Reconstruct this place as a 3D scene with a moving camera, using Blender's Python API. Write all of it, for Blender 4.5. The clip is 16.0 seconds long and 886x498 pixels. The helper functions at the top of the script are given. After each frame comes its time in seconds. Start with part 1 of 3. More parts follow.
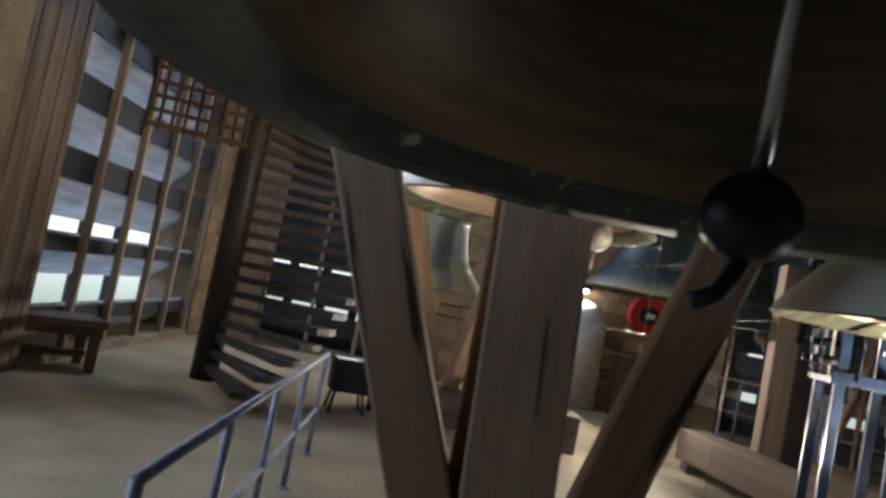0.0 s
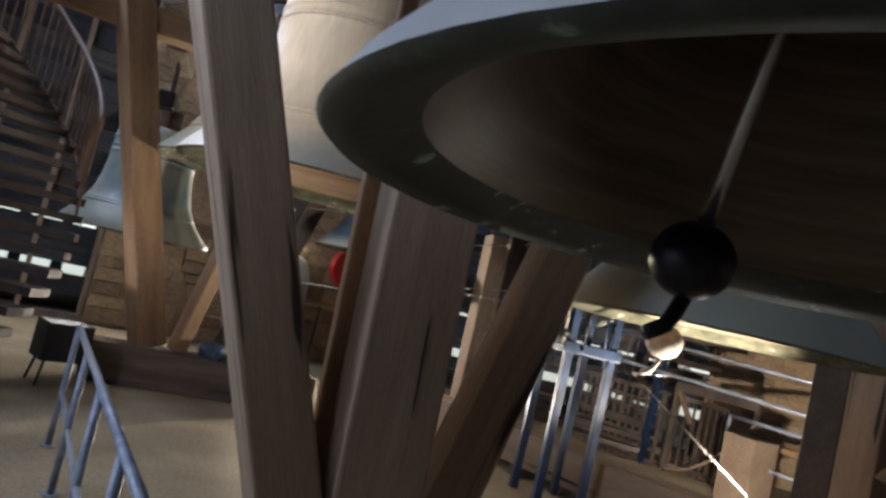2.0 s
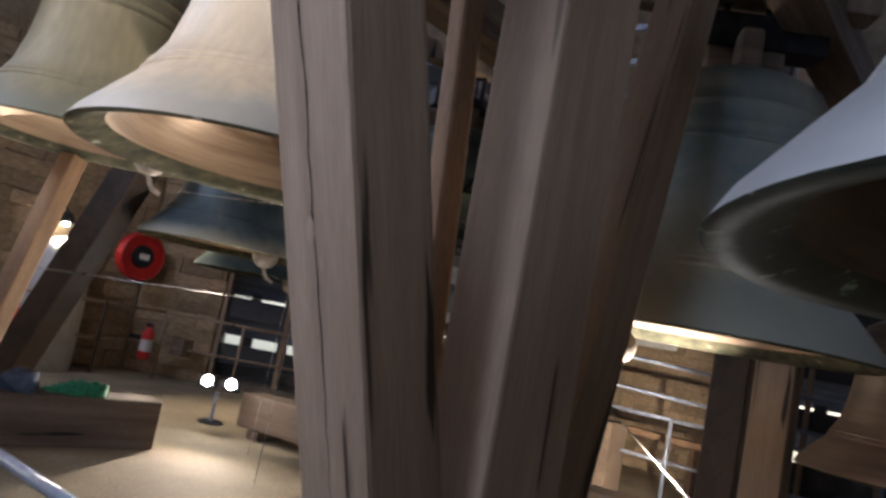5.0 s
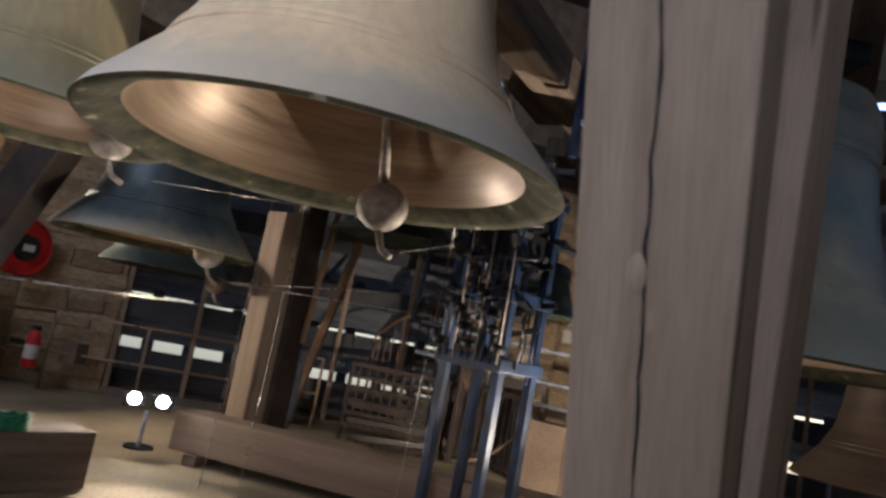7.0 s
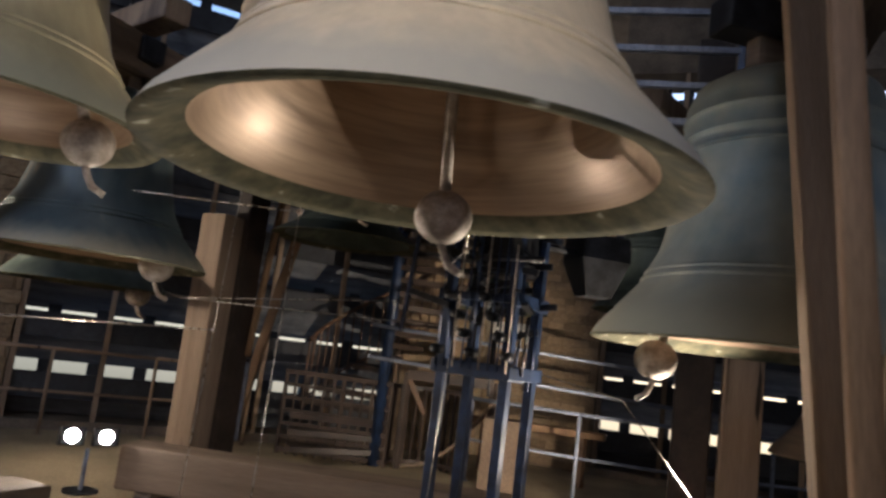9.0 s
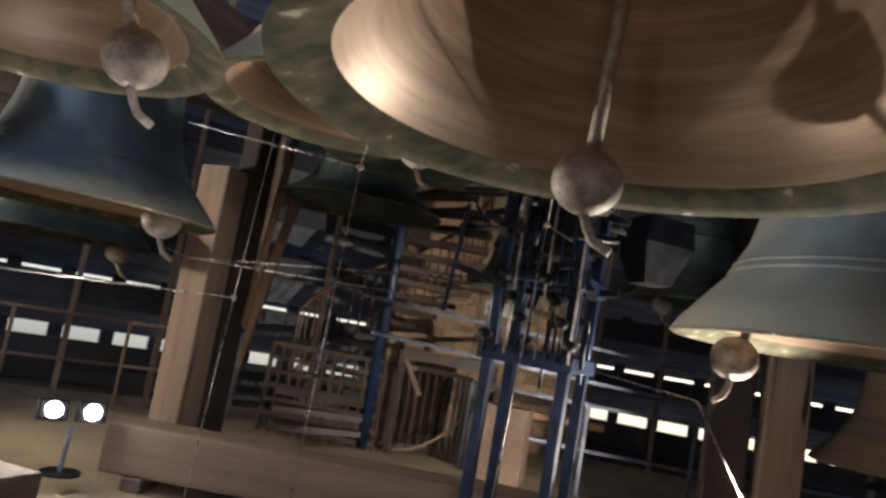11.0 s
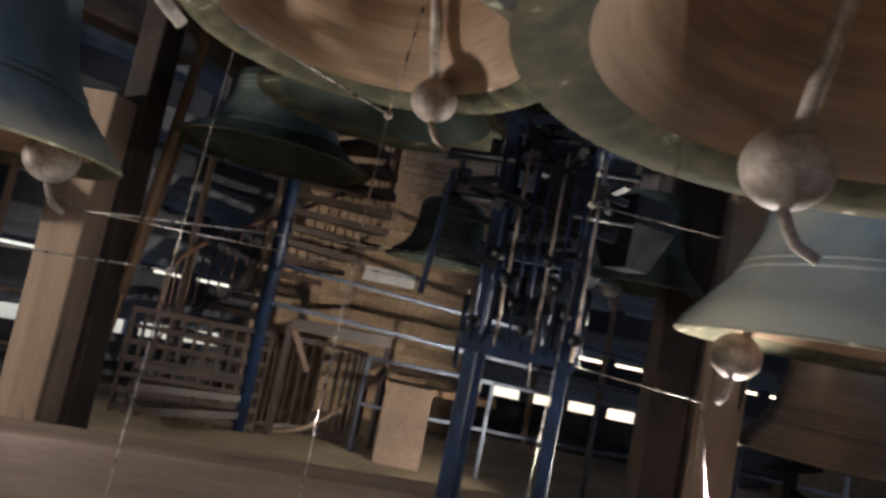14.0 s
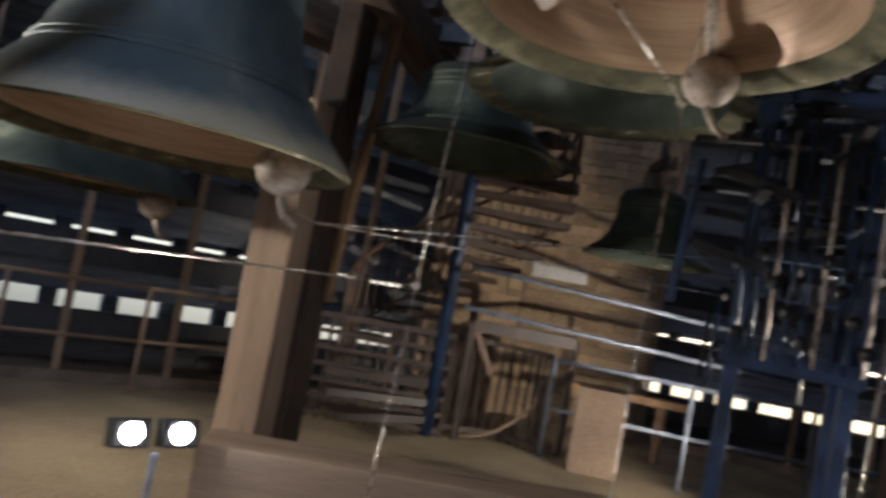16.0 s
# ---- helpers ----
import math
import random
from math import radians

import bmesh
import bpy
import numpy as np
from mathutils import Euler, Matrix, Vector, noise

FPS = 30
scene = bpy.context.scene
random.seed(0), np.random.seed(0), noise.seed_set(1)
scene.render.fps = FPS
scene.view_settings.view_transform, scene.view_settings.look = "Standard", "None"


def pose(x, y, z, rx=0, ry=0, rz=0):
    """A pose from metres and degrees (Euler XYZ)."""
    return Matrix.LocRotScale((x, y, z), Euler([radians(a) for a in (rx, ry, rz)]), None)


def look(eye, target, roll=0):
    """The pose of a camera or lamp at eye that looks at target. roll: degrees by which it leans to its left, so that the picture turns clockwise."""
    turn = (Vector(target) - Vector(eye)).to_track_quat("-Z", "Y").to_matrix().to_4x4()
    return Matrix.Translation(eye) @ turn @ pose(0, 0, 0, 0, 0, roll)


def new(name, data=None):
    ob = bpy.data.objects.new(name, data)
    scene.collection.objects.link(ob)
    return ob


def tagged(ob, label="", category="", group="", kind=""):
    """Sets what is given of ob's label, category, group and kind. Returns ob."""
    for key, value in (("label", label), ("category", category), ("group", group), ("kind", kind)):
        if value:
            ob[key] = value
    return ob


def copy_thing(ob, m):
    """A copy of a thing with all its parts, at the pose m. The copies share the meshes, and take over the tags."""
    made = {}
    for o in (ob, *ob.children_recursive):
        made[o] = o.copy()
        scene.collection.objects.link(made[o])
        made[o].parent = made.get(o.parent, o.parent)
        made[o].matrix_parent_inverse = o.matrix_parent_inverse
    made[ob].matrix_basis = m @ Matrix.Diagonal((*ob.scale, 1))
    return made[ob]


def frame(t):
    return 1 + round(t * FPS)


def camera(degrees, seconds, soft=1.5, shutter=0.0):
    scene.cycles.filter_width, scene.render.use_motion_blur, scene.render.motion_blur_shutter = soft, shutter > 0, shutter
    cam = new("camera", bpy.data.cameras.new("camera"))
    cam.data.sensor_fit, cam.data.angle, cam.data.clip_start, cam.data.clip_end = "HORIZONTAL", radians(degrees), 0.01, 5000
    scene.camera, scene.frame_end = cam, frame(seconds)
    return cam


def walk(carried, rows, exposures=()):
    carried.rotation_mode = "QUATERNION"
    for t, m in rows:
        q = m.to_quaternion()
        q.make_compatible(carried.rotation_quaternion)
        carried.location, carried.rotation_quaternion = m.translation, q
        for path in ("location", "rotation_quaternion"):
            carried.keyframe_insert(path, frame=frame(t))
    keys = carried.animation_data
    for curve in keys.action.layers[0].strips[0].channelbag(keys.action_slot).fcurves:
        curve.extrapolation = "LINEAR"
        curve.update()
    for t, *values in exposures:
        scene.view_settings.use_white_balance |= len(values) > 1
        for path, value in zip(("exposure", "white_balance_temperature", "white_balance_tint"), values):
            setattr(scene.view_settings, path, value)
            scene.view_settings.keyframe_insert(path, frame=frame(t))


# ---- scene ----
cam = camera(63.4, 16.0, soft=3.0, shutter=0.5)
PATH = [
    (0, (2.259, 0.351, 1.563), (1.450, 2.178, 1.676), 11.3),
    (0.5, (1.902, 0.308, 1.597), (1.121, 2.149, 1.650), 10.6),
    (1, (1.631, 0.314, 1.530), (1.186, 2.253, 1.719), 13.0),
    (1.5, (1.307, 0.258, 1.635), (1.331, 2.252, 1.790), 13.1),
    (2, (1.013, 0.240, 1.612), (1.183, 2.226, 1.761), 13.4),
    (2.5, (0.763, 0.400, 1.593), (1.057, 2.374, 1.711), 11.4),
    (3, (0.430, 0.543, 1.579), (0.876, 2.488, 1.703), 13.1),
    (5.5, (-0.520, 1.918, 1.552), (0.451, 3.648, 1.802), 10.4),
    (6, (-0.697, 2.202, 1.567), (0.345, 3.886, 1.842), 10.4),
    (6.5, (-0.801, 2.474, 1.553), (0.293, 4.118, 1.868), 9.8),
    (7, (-0.958, 2.761, 1.557), (0.249, 4.333, 1.824), 10.7),
    (7.5, (-1.165, 2.954, 1.551), (0.130, 4.445, 1.862), 9.7),
    (8, (-1.405, 3.159, 1.579), (-0.010, 4.559, 1.888), 7.6),
    (8.5, (-1.452, 3.385, 1.586), (-0.019, 4.748, 1.888), 8.3),
    (9, (-1.427, 3.716, 1.594), (0.047, 5.037, 1.878), 7.1),
    (9.5, (-1.413, 3.965, 1.574), (0.086, 5.269, 1.804), 8.9),
    (12, (-1.419, 5.219, 1.515), (0.272, 6.268, 1.727), 11.0),
    (12.5, (-1.448, 5.461, 1.493), (0.333, 6.360, 1.629), 12.2),
    (13, (-1.440, 5.673, 1.513), (0.409, 6.424, 1.639), 10.7),
    (13.5, (-1.376, 5.846, 1.521), (0.504, 6.512, 1.677), 12.3),
    (14, (-1.267, 6.063, 1.547), (0.578, 6.804, 1.760), 11.6),
    (14.5, (-1.138, 6.259, 1.557), (0.678, 7.067, 1.778), 12.3),
    (15, (-1.115, 6.481, 1.580), (0.701, 7.280, 1.840), 13.0),
    (15.5, (-1.144, 6.681, 1.581), (0.673, 7.490, 1.790), 11.7),
    (16, (-1.203, 6.788, 1.546), (0.496, 7.835, 1.663), 10.6),
]
SKY, DAY, FLOOD1, FLOOD2, FLOOD3, LAMP_W, LAMP2_W = 0.15, 26.0, 140.0, 330.0, 10.0, 280.0, 135.0
EXPOSURES = [(0.0, 1.55, 5400, 8), (3.2, 1.55, 5550, 11), (5.3, 1.55, 5550, 14), (7.5, 1.1, 5650, 13), (9.7, 1.0, 5750, 13), (11.8, 1.3, 5250, 14), (14.5, 1.2, 5250, 13), (16.0, 1.3, 5300, 12)]
walk(cam, [(t, look(eye, target, roll)) for t, eye, target, roll in PATH], EXPOSURES)

# ---- world and large lights ----
world = bpy.data.worlds.new("sky")
scene.world = world
world.use_nodes = True
wn, wl = world.node_tree.nodes, world.node_tree.links
sky = wn.new("ShaderNodeTexSky")
sky.sky_type, sky.sun_disc = "NISHITA", False
sky.sun_elevation, sky.sun_rotation = radians(32), radians(105)
wn["Background"].inputs["Strength"].default_value = SKY
wl.new(sky.outputs["Color"], wn["Background"].inputs["Color"])
sun = new("sun", bpy.data.lights.new("sun", "SUN"))
sun.data.energy, sun.data.angle, sun.data.color = 2.2, radians(10), (1, 0.96, 0.90)
sun.rotation_euler = (radians(58), 0, radians(-75))

WARM = (1.0, 0.80, 0.55)


def spot(name, at, to, watts, cone=70, size=0.035, colour=WARM):
    li = bpy.data.lights.new(name, "SPOT")
    li.energy, li.spot_size, li.spot_blend, li.shadow_soft_size, li.color = watts, radians(cone), 0.6, size, colour
    ob = new(name, li)
    ob.matrix_world = look(at, to)
    return ob


# ---- materials ----
def mat(name, base, rough=0.7, metal=0.0, second=None, scale=3.0, grain=40.0, bump=0.25, stretch=(1, 1, 1), third=None, spec=0.4, vary=0.0, cracks=None, speck=0.55, band=None):
    m = bpy.data.materials.new(name)
    m.use_nodes = True
    n, l = m.node_tree.nodes, m.node_tree.links
    b = n["Principled BSDF"]
    b.inputs["Roughness"].default_value, b.inputs["Metallic"].default_value = rough, metal
    b.inputs["Specular IOR Level"].default_value = spec
    tc, mp = n.new("ShaderNodeTexCoord"), n.new("ShaderNodeMapping")
    mp.inputs["Scale"].default_value = stretch
    l.new(tc.outputs["Object"], mp.inputs["Vector"])
    big, fine = n.new("ShaderNodeTexNoise"), n.new("ShaderNodeTexNoise")
    big.inputs["Scale"].default_value, big.inputs["Detail"].default_value = scale, 6
    fine.inputs["Scale"].default_value, fine.inputs["Detail"].default_value = grain, 5
    for t in (big, fine):
        l.new(mp.outputs["Vector"], t.inputs["Vector"])
    second = second or tuple(c * 0.6 for c in base)
    ramp = n.new("ShaderNodeValToRGB")
    ramp.color_ramp.elements[0].position, ramp.color_ramp.elements[1].position = 0.38, 0.64
    ramp.color_ramp.elements[0].color, ramp.color_ramp.elements[1].color = (*second, 1), (*base, 1)
    if third:
        e = ramp.color_ramp.elements.new(0.70)
        e.color = (*third, 1)
    l.new(big.outputs["Fac"], ramp.inputs["Fac"])
    mix = n.new("ShaderNodeMix")
    mix.data_type, mix.blend_type = "RGBA", "MULTIPLY"
    mix.inputs[0].default_value = speck
    r2 = n.new("ShaderNodeValToRGB")
    r2.color_ramp.elements[0].position, r2.color_ramp.elements[1].position = 0.3, 0.65
    r2.color_ramp.elements[0].color = (0.45, 0.45, 0.45, 1)
    l.new(fine.outputs["Fac"], r2.inputs["Fac"])
    l.new(ramp.outputs["Color"], mix.inputs[6])
    l.new(r2.outputs["Color"], mix.inputs[7])
    out = mix.outputs[2]
    if band:
        # A belt of other patina round the foot of a bell, with runs that hang from it.
        height, tint, runs = band
        sx, am, rn, ad = n.new("ShaderNodeSeparateXYZ"), n.new("ShaderNodeMapping"), n.new("ShaderNodeTexNoise"), n.new("ShaderNodeMath")
        am.inputs["Scale"].default_value = (7, 7, 0.8)
        l.new(tc.outputs["Object"], sx.inputs["Vector"])
        l.new(tc.outputs["Object"], am.inputs["Vector"])
        l.new(am.outputs["Vector"], rn.inputs["Vector"])
        rn.inputs["Scale"].default_value, rn.inputs["Detail"].default_value = 1.0, 5
        ad.operation = "MULTIPLY_ADD"
        ad.inputs[1].default_value = runs
        l.new(rn.outputs["Fac"], ad.inputs[0])
        l.new(sx.outputs["Z"], ad.inputs[2])
        br, bx = n.new("ShaderNodeMapRange"), n.new("ShaderNodeMix")
        br.inputs["From Min"].default_value, br.inputs["From Max"].default_value = height + runs * 0.5 - 0.07, height + runs * 0.5 + 0.07
        br.inputs["To Min"].default_value, br.inputs["To Max"].default_value = 0.8, 0.0
        l.new(ad.outputs["Value"], br.inputs["Value"])
        bx.data_type = "RGBA"
        l.new(br.outputs["Result"], bx.inputs[0])
        l.new(out, bx.inputs[6])
        bx.inputs[7].default_value = (*tint, 1)
        out = bx.outputs[2]
    if vary:
        oi, hs, mr = n.new("ShaderNodeObjectInfo"), n.new("ShaderNodeHueSaturation"), n.new("ShaderNodeMapRange")
        mr.inputs["To Min"].default_value, mr.inputs["To Max"].default_value = 1 - vary, 1 + vary
        l.new(oi.outputs["Random"], mr.inputs["Value"])
        l.new(mr.outputs["Result"], hs.inputs["Value"])
        l.new(out, hs.inputs["Color"])
        out = hs.outputs["Color"]
    if cracks:
        cm, cn, cr, cx = n.new("ShaderNodeMapping"), n.new("ShaderNodeTexNoise"), n.new("ShaderNodeValToRGB"), n.new("ShaderNodeMix")
        cm.inputs["Scale"].default_value = cracks
        l.new(tc.outputs["Object"], cm.inputs["Vector"])
        l.new(cm.outputs["Vector"], cn.inputs["Vector"])
        cn.inputs["Scale"].default_value, cn.inputs["Detail"].default_value, cn.inputs["Distortion"].default_value = 1.0, 3, 0.6
        cr.color_ramp.elements[0].position, cr.color_ramp.elements[1].position = 0.31, 0.345
        cr.color_ramp.elements[0].color = (0.12, 0.11, 0.10, 1)
        l.new(cn.outputs["Fac"], cr.inputs["Fac"])
        cx.data_type, cx.blend_type = "RGBA", "MULTIPLY"
        cx.inputs[0].default_value = 1.0
        l.new(out, cx.inputs[6])
        l.new(cr.outputs["Color"], cx.inputs[7])
        out = cx.outputs[2]
    l.new(out, b.inputs["Base Color"])
    rr = n.new("ShaderNodeMapRange")
    rr.inputs["To Min"].default_value, rr.inputs["To Max"].default_value = max(0.05, rough - 0.15), min(1, rough + 0.15)
    l.new(big.outputs["Fac"], rr.inputs["Value"])
    l.new(rr.outputs["Result"], b.inputs["Roughness"])
    bp = n.new("ShaderNodeBump")
    bp.inputs["Strength"].default_value, bp.inputs["Distance"].default_value = bump, 0.01
    l.new(fine.outputs["Fac"], bp.inputs["Height"])
    l.new(bp.outputs["Normal"], b.inputs["Normal"])
    return m


def glow(name, colour, strength):
    m = bpy.data.materials.new(name)
    m.use_nodes = True
    b = m.node_tree.nodes["Principled BSDF"]
    b.inputs["Emission Color"].default_value, b.inputs["Emission Strength"].default_value = (*colour, 1), strength
    return m


OAK = mat("grey oak", (0.36, 0.265, 0.185), 0.75, second=(0.26, 0.185, 0.125), scale=1.4, grain=22, bump=0.3, stretch=(5, 5, 0.35), cracks=(7, 7, 0.4), speck=0.35)
OAKX = mat("oak beam", (0.22, 0.165, 0.12), 0.8, second=(0.11, 0.08, 0.06), scale=1.4, grain=30, bump=0.5, stretch=(5, 5, 0.5), cracks=(8, 8, 0.6))
TAN = mat("fresh oak", (0.33, 0.205, 0.11), 0.75, second=(0.22, 0.13, 0.07), scale=1.4, grain=26, bump=0.35, stretch=(5, 5, 0.5))
BRONZE = mat("pale patina bronze", (0.57, 0.47, 0.325), 0.52, 0.1, second=(0.45, 0.375, 0.265), third=(0.60, 0.50, 0.35), scale=1.3, grain=9, bump=0.05, stretch=(2.2, 2.2, 0.5), speck=0.26, band=(0.17, (0.31, 0.30, 0.26), 0.2))
OLIVE = mat("olive cream patina bronze", (0.40, 0.345, 0.215), 0.55, 0.1, second=(0.29, 0.26, 0.165), third=(0.45, 0.385, 0.25), scale=1.2, grain=9, bump=0.05, stretch=(2.0, 2.0, 0.5), speck=0.28, band=(0.14, (0.22, 0.225, 0.175), 0.2))
# The blue of cool daylight is mixed into this patina's colour.
BLUE = mat("patina bronze with daylight blue", (0.135, 0.165, 0.165), 0.5, 0.15, second=(0.06, 0.09, 0.105), third=(0.30, 0.275, 0.20), scale=1.6, grain=9, bump=0.06, stretch=(1.5, 1.5, 0.6), speck=0.25, band=(0.10, (0.30, 0.28, 0.215), 0.2))
ASH = mat("ash grey bronze", (0.47, 0.47, 0.46), 0.5, 0.1, second=(0.38, 0.39, 0.39), third=(0.52, 0.51, 0.48), scale=1.3, grain=9, bump=0.05, speck=0.15)
# Cream patina, with the daylight's blue put into its second tone.
PALEBLUE = mat("cream patina bronze with daylight blue", (0.38, 0.365, 0.285), 0.5, 0.1, second=(0.16, 0.21, 0.225), third=(0.52, 0.455, 0.31), scale=1.3, grain=9, bump=0.05, stretch=(1, 1, 0.9), speck=0.25, band=(0.30, (0.28, 0.28, 0.225), 0.3))
LIP = mat("green grey lip patina", (0.13, 0.122, 0.08), 0.85, 0.0, second=(0.06, 0.062, 0.044), third=(0.40, 0.40, 0.33), scale=6.5, grain=18, bump=0.25, speck=0.5, spec=0.04)
DARKLIP = mat("dark lip with pale verdigris", (0.06, 0.072, 0.058), 0.55, 0.1, second=(0.03, 0.036, 0.03), third=(0.30, 0.38, 0.32), scale=8.0, grain=22, bump=0.2, speck=0.3)
GREEN = mat("dark green patina bronze", (0.09, 0.115, 0.095), 0.5, 0.3, second=(0.04, 0.055, 0.05), third=(0.17, 0.19, 0.15), scale=2.5, grain=12, bump=0.08, speck=0.3)
INNER = mat("bare bronze", (0.43, 0.315, 0.215), 0.42, 0.25, second=(0.29, 0.205, 0.14), scale=1.2, grain=7, bump=0.08, stretch=(0.6, 0.6, 11), speck=0.4)
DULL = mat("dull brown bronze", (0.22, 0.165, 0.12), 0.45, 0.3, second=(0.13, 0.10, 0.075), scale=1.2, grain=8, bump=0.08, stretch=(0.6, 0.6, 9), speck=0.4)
IRON = mat("black iron", (0.03, 0.032, 0.038), 0.4, 0.5, second=(0.014, 0.014, 0.016), scale=8, bump=0.15)
NAVY = mat("blue black painted steel", (0.02, 0.04, 0.10), 0.4, 0.15, second=(0.01, 0.018, 0.04), scale=6, bump=0.1)
BLUESTEEL = mat("blue enamelled steel", (0.05, 0.13, 0.32), 0.4, 0.1, second=(0.03, 0.07, 0.18), scale=6, bump=0.08)
STEEL = mat("grey painted steel", (0.30, 0.34, 0.42), 0.45, 0.2, second=(0.20, 0.22, 0.28), scale=9, bump=0.08)
BRIGHT = mat("worn bright iron", (0.46, 0.41, 0.36), 0.6, 0.25, second=(0.26, 0.22, 0.19), scale=14, grain=60, bump=0.25)
POLISHED = mat("polished iron shaft", (0.62, 0.62, 0.66), 0.25, 0.85, second=(0.5, 0.5, 0.53), scale=6, grain=30, bump=0.01, speck=0.15)
WIRE = mat("steel wire", (0.55, 0.52, 0.48), 0.3, 0.9, scale=20, bump=0.05)
STONE = mat("tan stone", (0.42, 0.31, 0.19), 0.9, second=(0.29, 0.20, 0.12), scale=5, grain=25, bump=0.6, vary=0.28)
MORTAR = mat("sandy mortar", (0.36, 0.28, 0.19), 0.95, second=(0.24, 0.18, 0.12), scale=4, grain=40, bump=0.6)
ASHLAR = mat("grey brown ashlar", (0.30, 0.24, 0.18), 0.9, second=(0.18, 0.145, 0.11), scale=2.5, grain=30, bump=0.5, vary=0.15)
FLOOR = mat("dusty floor screed", (0.43, 0.345, 0.215), 0.85, second=(0.30, 0.24, 0.15), scale=1.3, grain=30, bump=0.3)
# Louvre board for the sky-lit west side, with that light in its colour.
PALE = mat("weathered louvre board paled by skylight", (0.50, 0.53, 0.58), 0.7, second=(0.34, 0.36, 0.41), scale=2.5, grain=25, bump=0.2, stretch=(0.5, 3, 3))
# The same board with shade put into its colour, for the other walls.
SHADEBOARD = mat("louvre board darkened for shade", (0.24, 0.245, 0.26), 0.75, second=(0.13, 0.135, 0.15), scale=2.5, grain=25, bump=0.2, stretch=(0.5, 3, 3))
LEAD = mat("slate grey louvre", (0.05, 0.054, 0.062), 0.65, second=(0.03, 0.032, 0.038), scale=3, grain=20, bump=0.2)
TREAD = mat("dark brown wood", (0.075, 0.052, 0.04), 0.5, second=(0.035, 0.026, 0.022), scale=3, grain=30, bump=0.2)
BROWN = mat("brown stair rail wood", (0.16, 0.095, 0.055), 0.6, second=(0.09, 0.052, 0.032), scale=3, grain=30, bump=0.2)
RED = mat("red enamel", (0.62, 0.03, 0.025), 0.4, second=(0.48, 0.02, 0.02), scale=5, bump=0.03)
BLACK = mat("black rubber", (0.02, 0.02, 0.02), 0.7, scale=8, bump=0.1)
WHITE = mat("white paint", (0.75, 0.74, 0.70), 0.6, second=(0.62, 0.6, 0.56), scale=4, bump=0.08)
ROPE = mat("green rope", (0.04, 0.25, 0.12), 0.8, second=(0.02, 0.14, 0.07), scale=30, bump=0.5)
CLOTH = mat("blue grey cloth", (0.10, 0.13, 0.20), 0.9, scale=12, bump=0.4)
CARTON = mat("brown board", (0.20, 0.145, 0.10), 0.85, second=(0.15, 0.105, 0.075), scale=3, bump=0.1)
CEIL = mat("dark ceiling boards", (0.10, 0.075, 0.055), 0.85, scale=3, grain=20, bump=0.3, stretch=(1, 6, 1))
LAMPGLASS = glow("floodlight glass", (1.0, 0.9, 0.75), 60)
BULB = glow("lamp bulb", (1.0, 0.85, 0.6), 40)


# ---- mesh helpers ----
def part(name, bm, material, parent=None, label="", smooth=False):
    me = bpy.data.meshes.new(name)
    if smooth:
        for f in bm.faces:
            f.smooth = True
    bm.to_mesh(me)
    bm.free()
    for mm in (material if isinstance(material, (list, tuple)) else (material,)):
        me.materials.append(mm)
    ob = new(name, me)
    if parent is not None:
        ob.parent = parent
    if label:
        tagged(ob, label)
    return ob


def thing(name, label, category, at=(0, 0, 0), rz=0.0, group="", kind=""):
    e = new(name)
    e.matrix_world = pose(*at, 0, 0, rz)
    e.empty_display_size = 0.1
    return tagged(e, label, category, group, kind)


def box(bm, size, m=Matrix(), bevel=0.0):
    made = bmesh.ops.create_cube(bm, size=1, matrix=m @ Matrix.Diagonal((*size, 1)))
    if bevel:
        es = list({e for v in made["verts"] for e in v.link_edges})
        bmesh.ops.bevel(bm, geom=es, offset=bevel, segments=2, affect="EDGES", profile=0.6)
    return bm


def boxed(size, m=Matrix(), bevel=0.0):
    return box(bmesh.new(), size, m, bevel)


def between(a, b):
    """A pose at the middle of a and b, its z axis along them."""
    a, b = Vector(a), Vector(b)
    return Matrix.Translation((a + b) / 2) @ (b - a).to_track_quat("Z", "Y").to_matrix().to_4x4()


def rod(bm, a, b, r, segs=8):
    bmesh.ops.create_cone(bm, cap_ends=True, segments=segs, radius1=r, radius2=r, depth=(Vector(b) - Vector(a)).length, matrix=between(a, b))
    return bm


def rodded(a, b, r, segs=8):
    return rod(bmesh.new(), a, b, r, segs)


def bar(bm, a, b, w, d, bevel=0.0, twist=0.0):
    return box(bm, (w, d, (Vector(b) - Vector(a)).length), between(a, b) @ pose(0, 0, 0, 0, 0, twist), bevel)


def tube(name, pts, r, material, parent=None, label="", segs=8):
    """A bent round bar through points."""
    bm = bmesh.new()
    rings = []
    pts = [Vector(p) for p in pts]
    for i, p in enumerate(pts):
        d = (pts[min(i + 1, len(pts) - 1)] - pts[max(i - 1, 0)]).normalized()
        q = d.to_track_quat("Z", "Y").to_matrix()
        rings.append([bm.verts.new(p + q @ Vector((r * math.cos(k * math.tau / segs), r * math.sin(k * math.tau / segs), 0))) for k in range(segs)])
    for a, b in zip(rings, rings[1:]):
        for k in range(segs):
            bm.faces.new((a[k], a[(k + 1) % segs], b[(k + 1) % segs], b[k]))
    bm.faces.new(rings[0][::-1])
    bm.faces.new(rings[-1])
    return part(name, bm, material, parent, label, True)


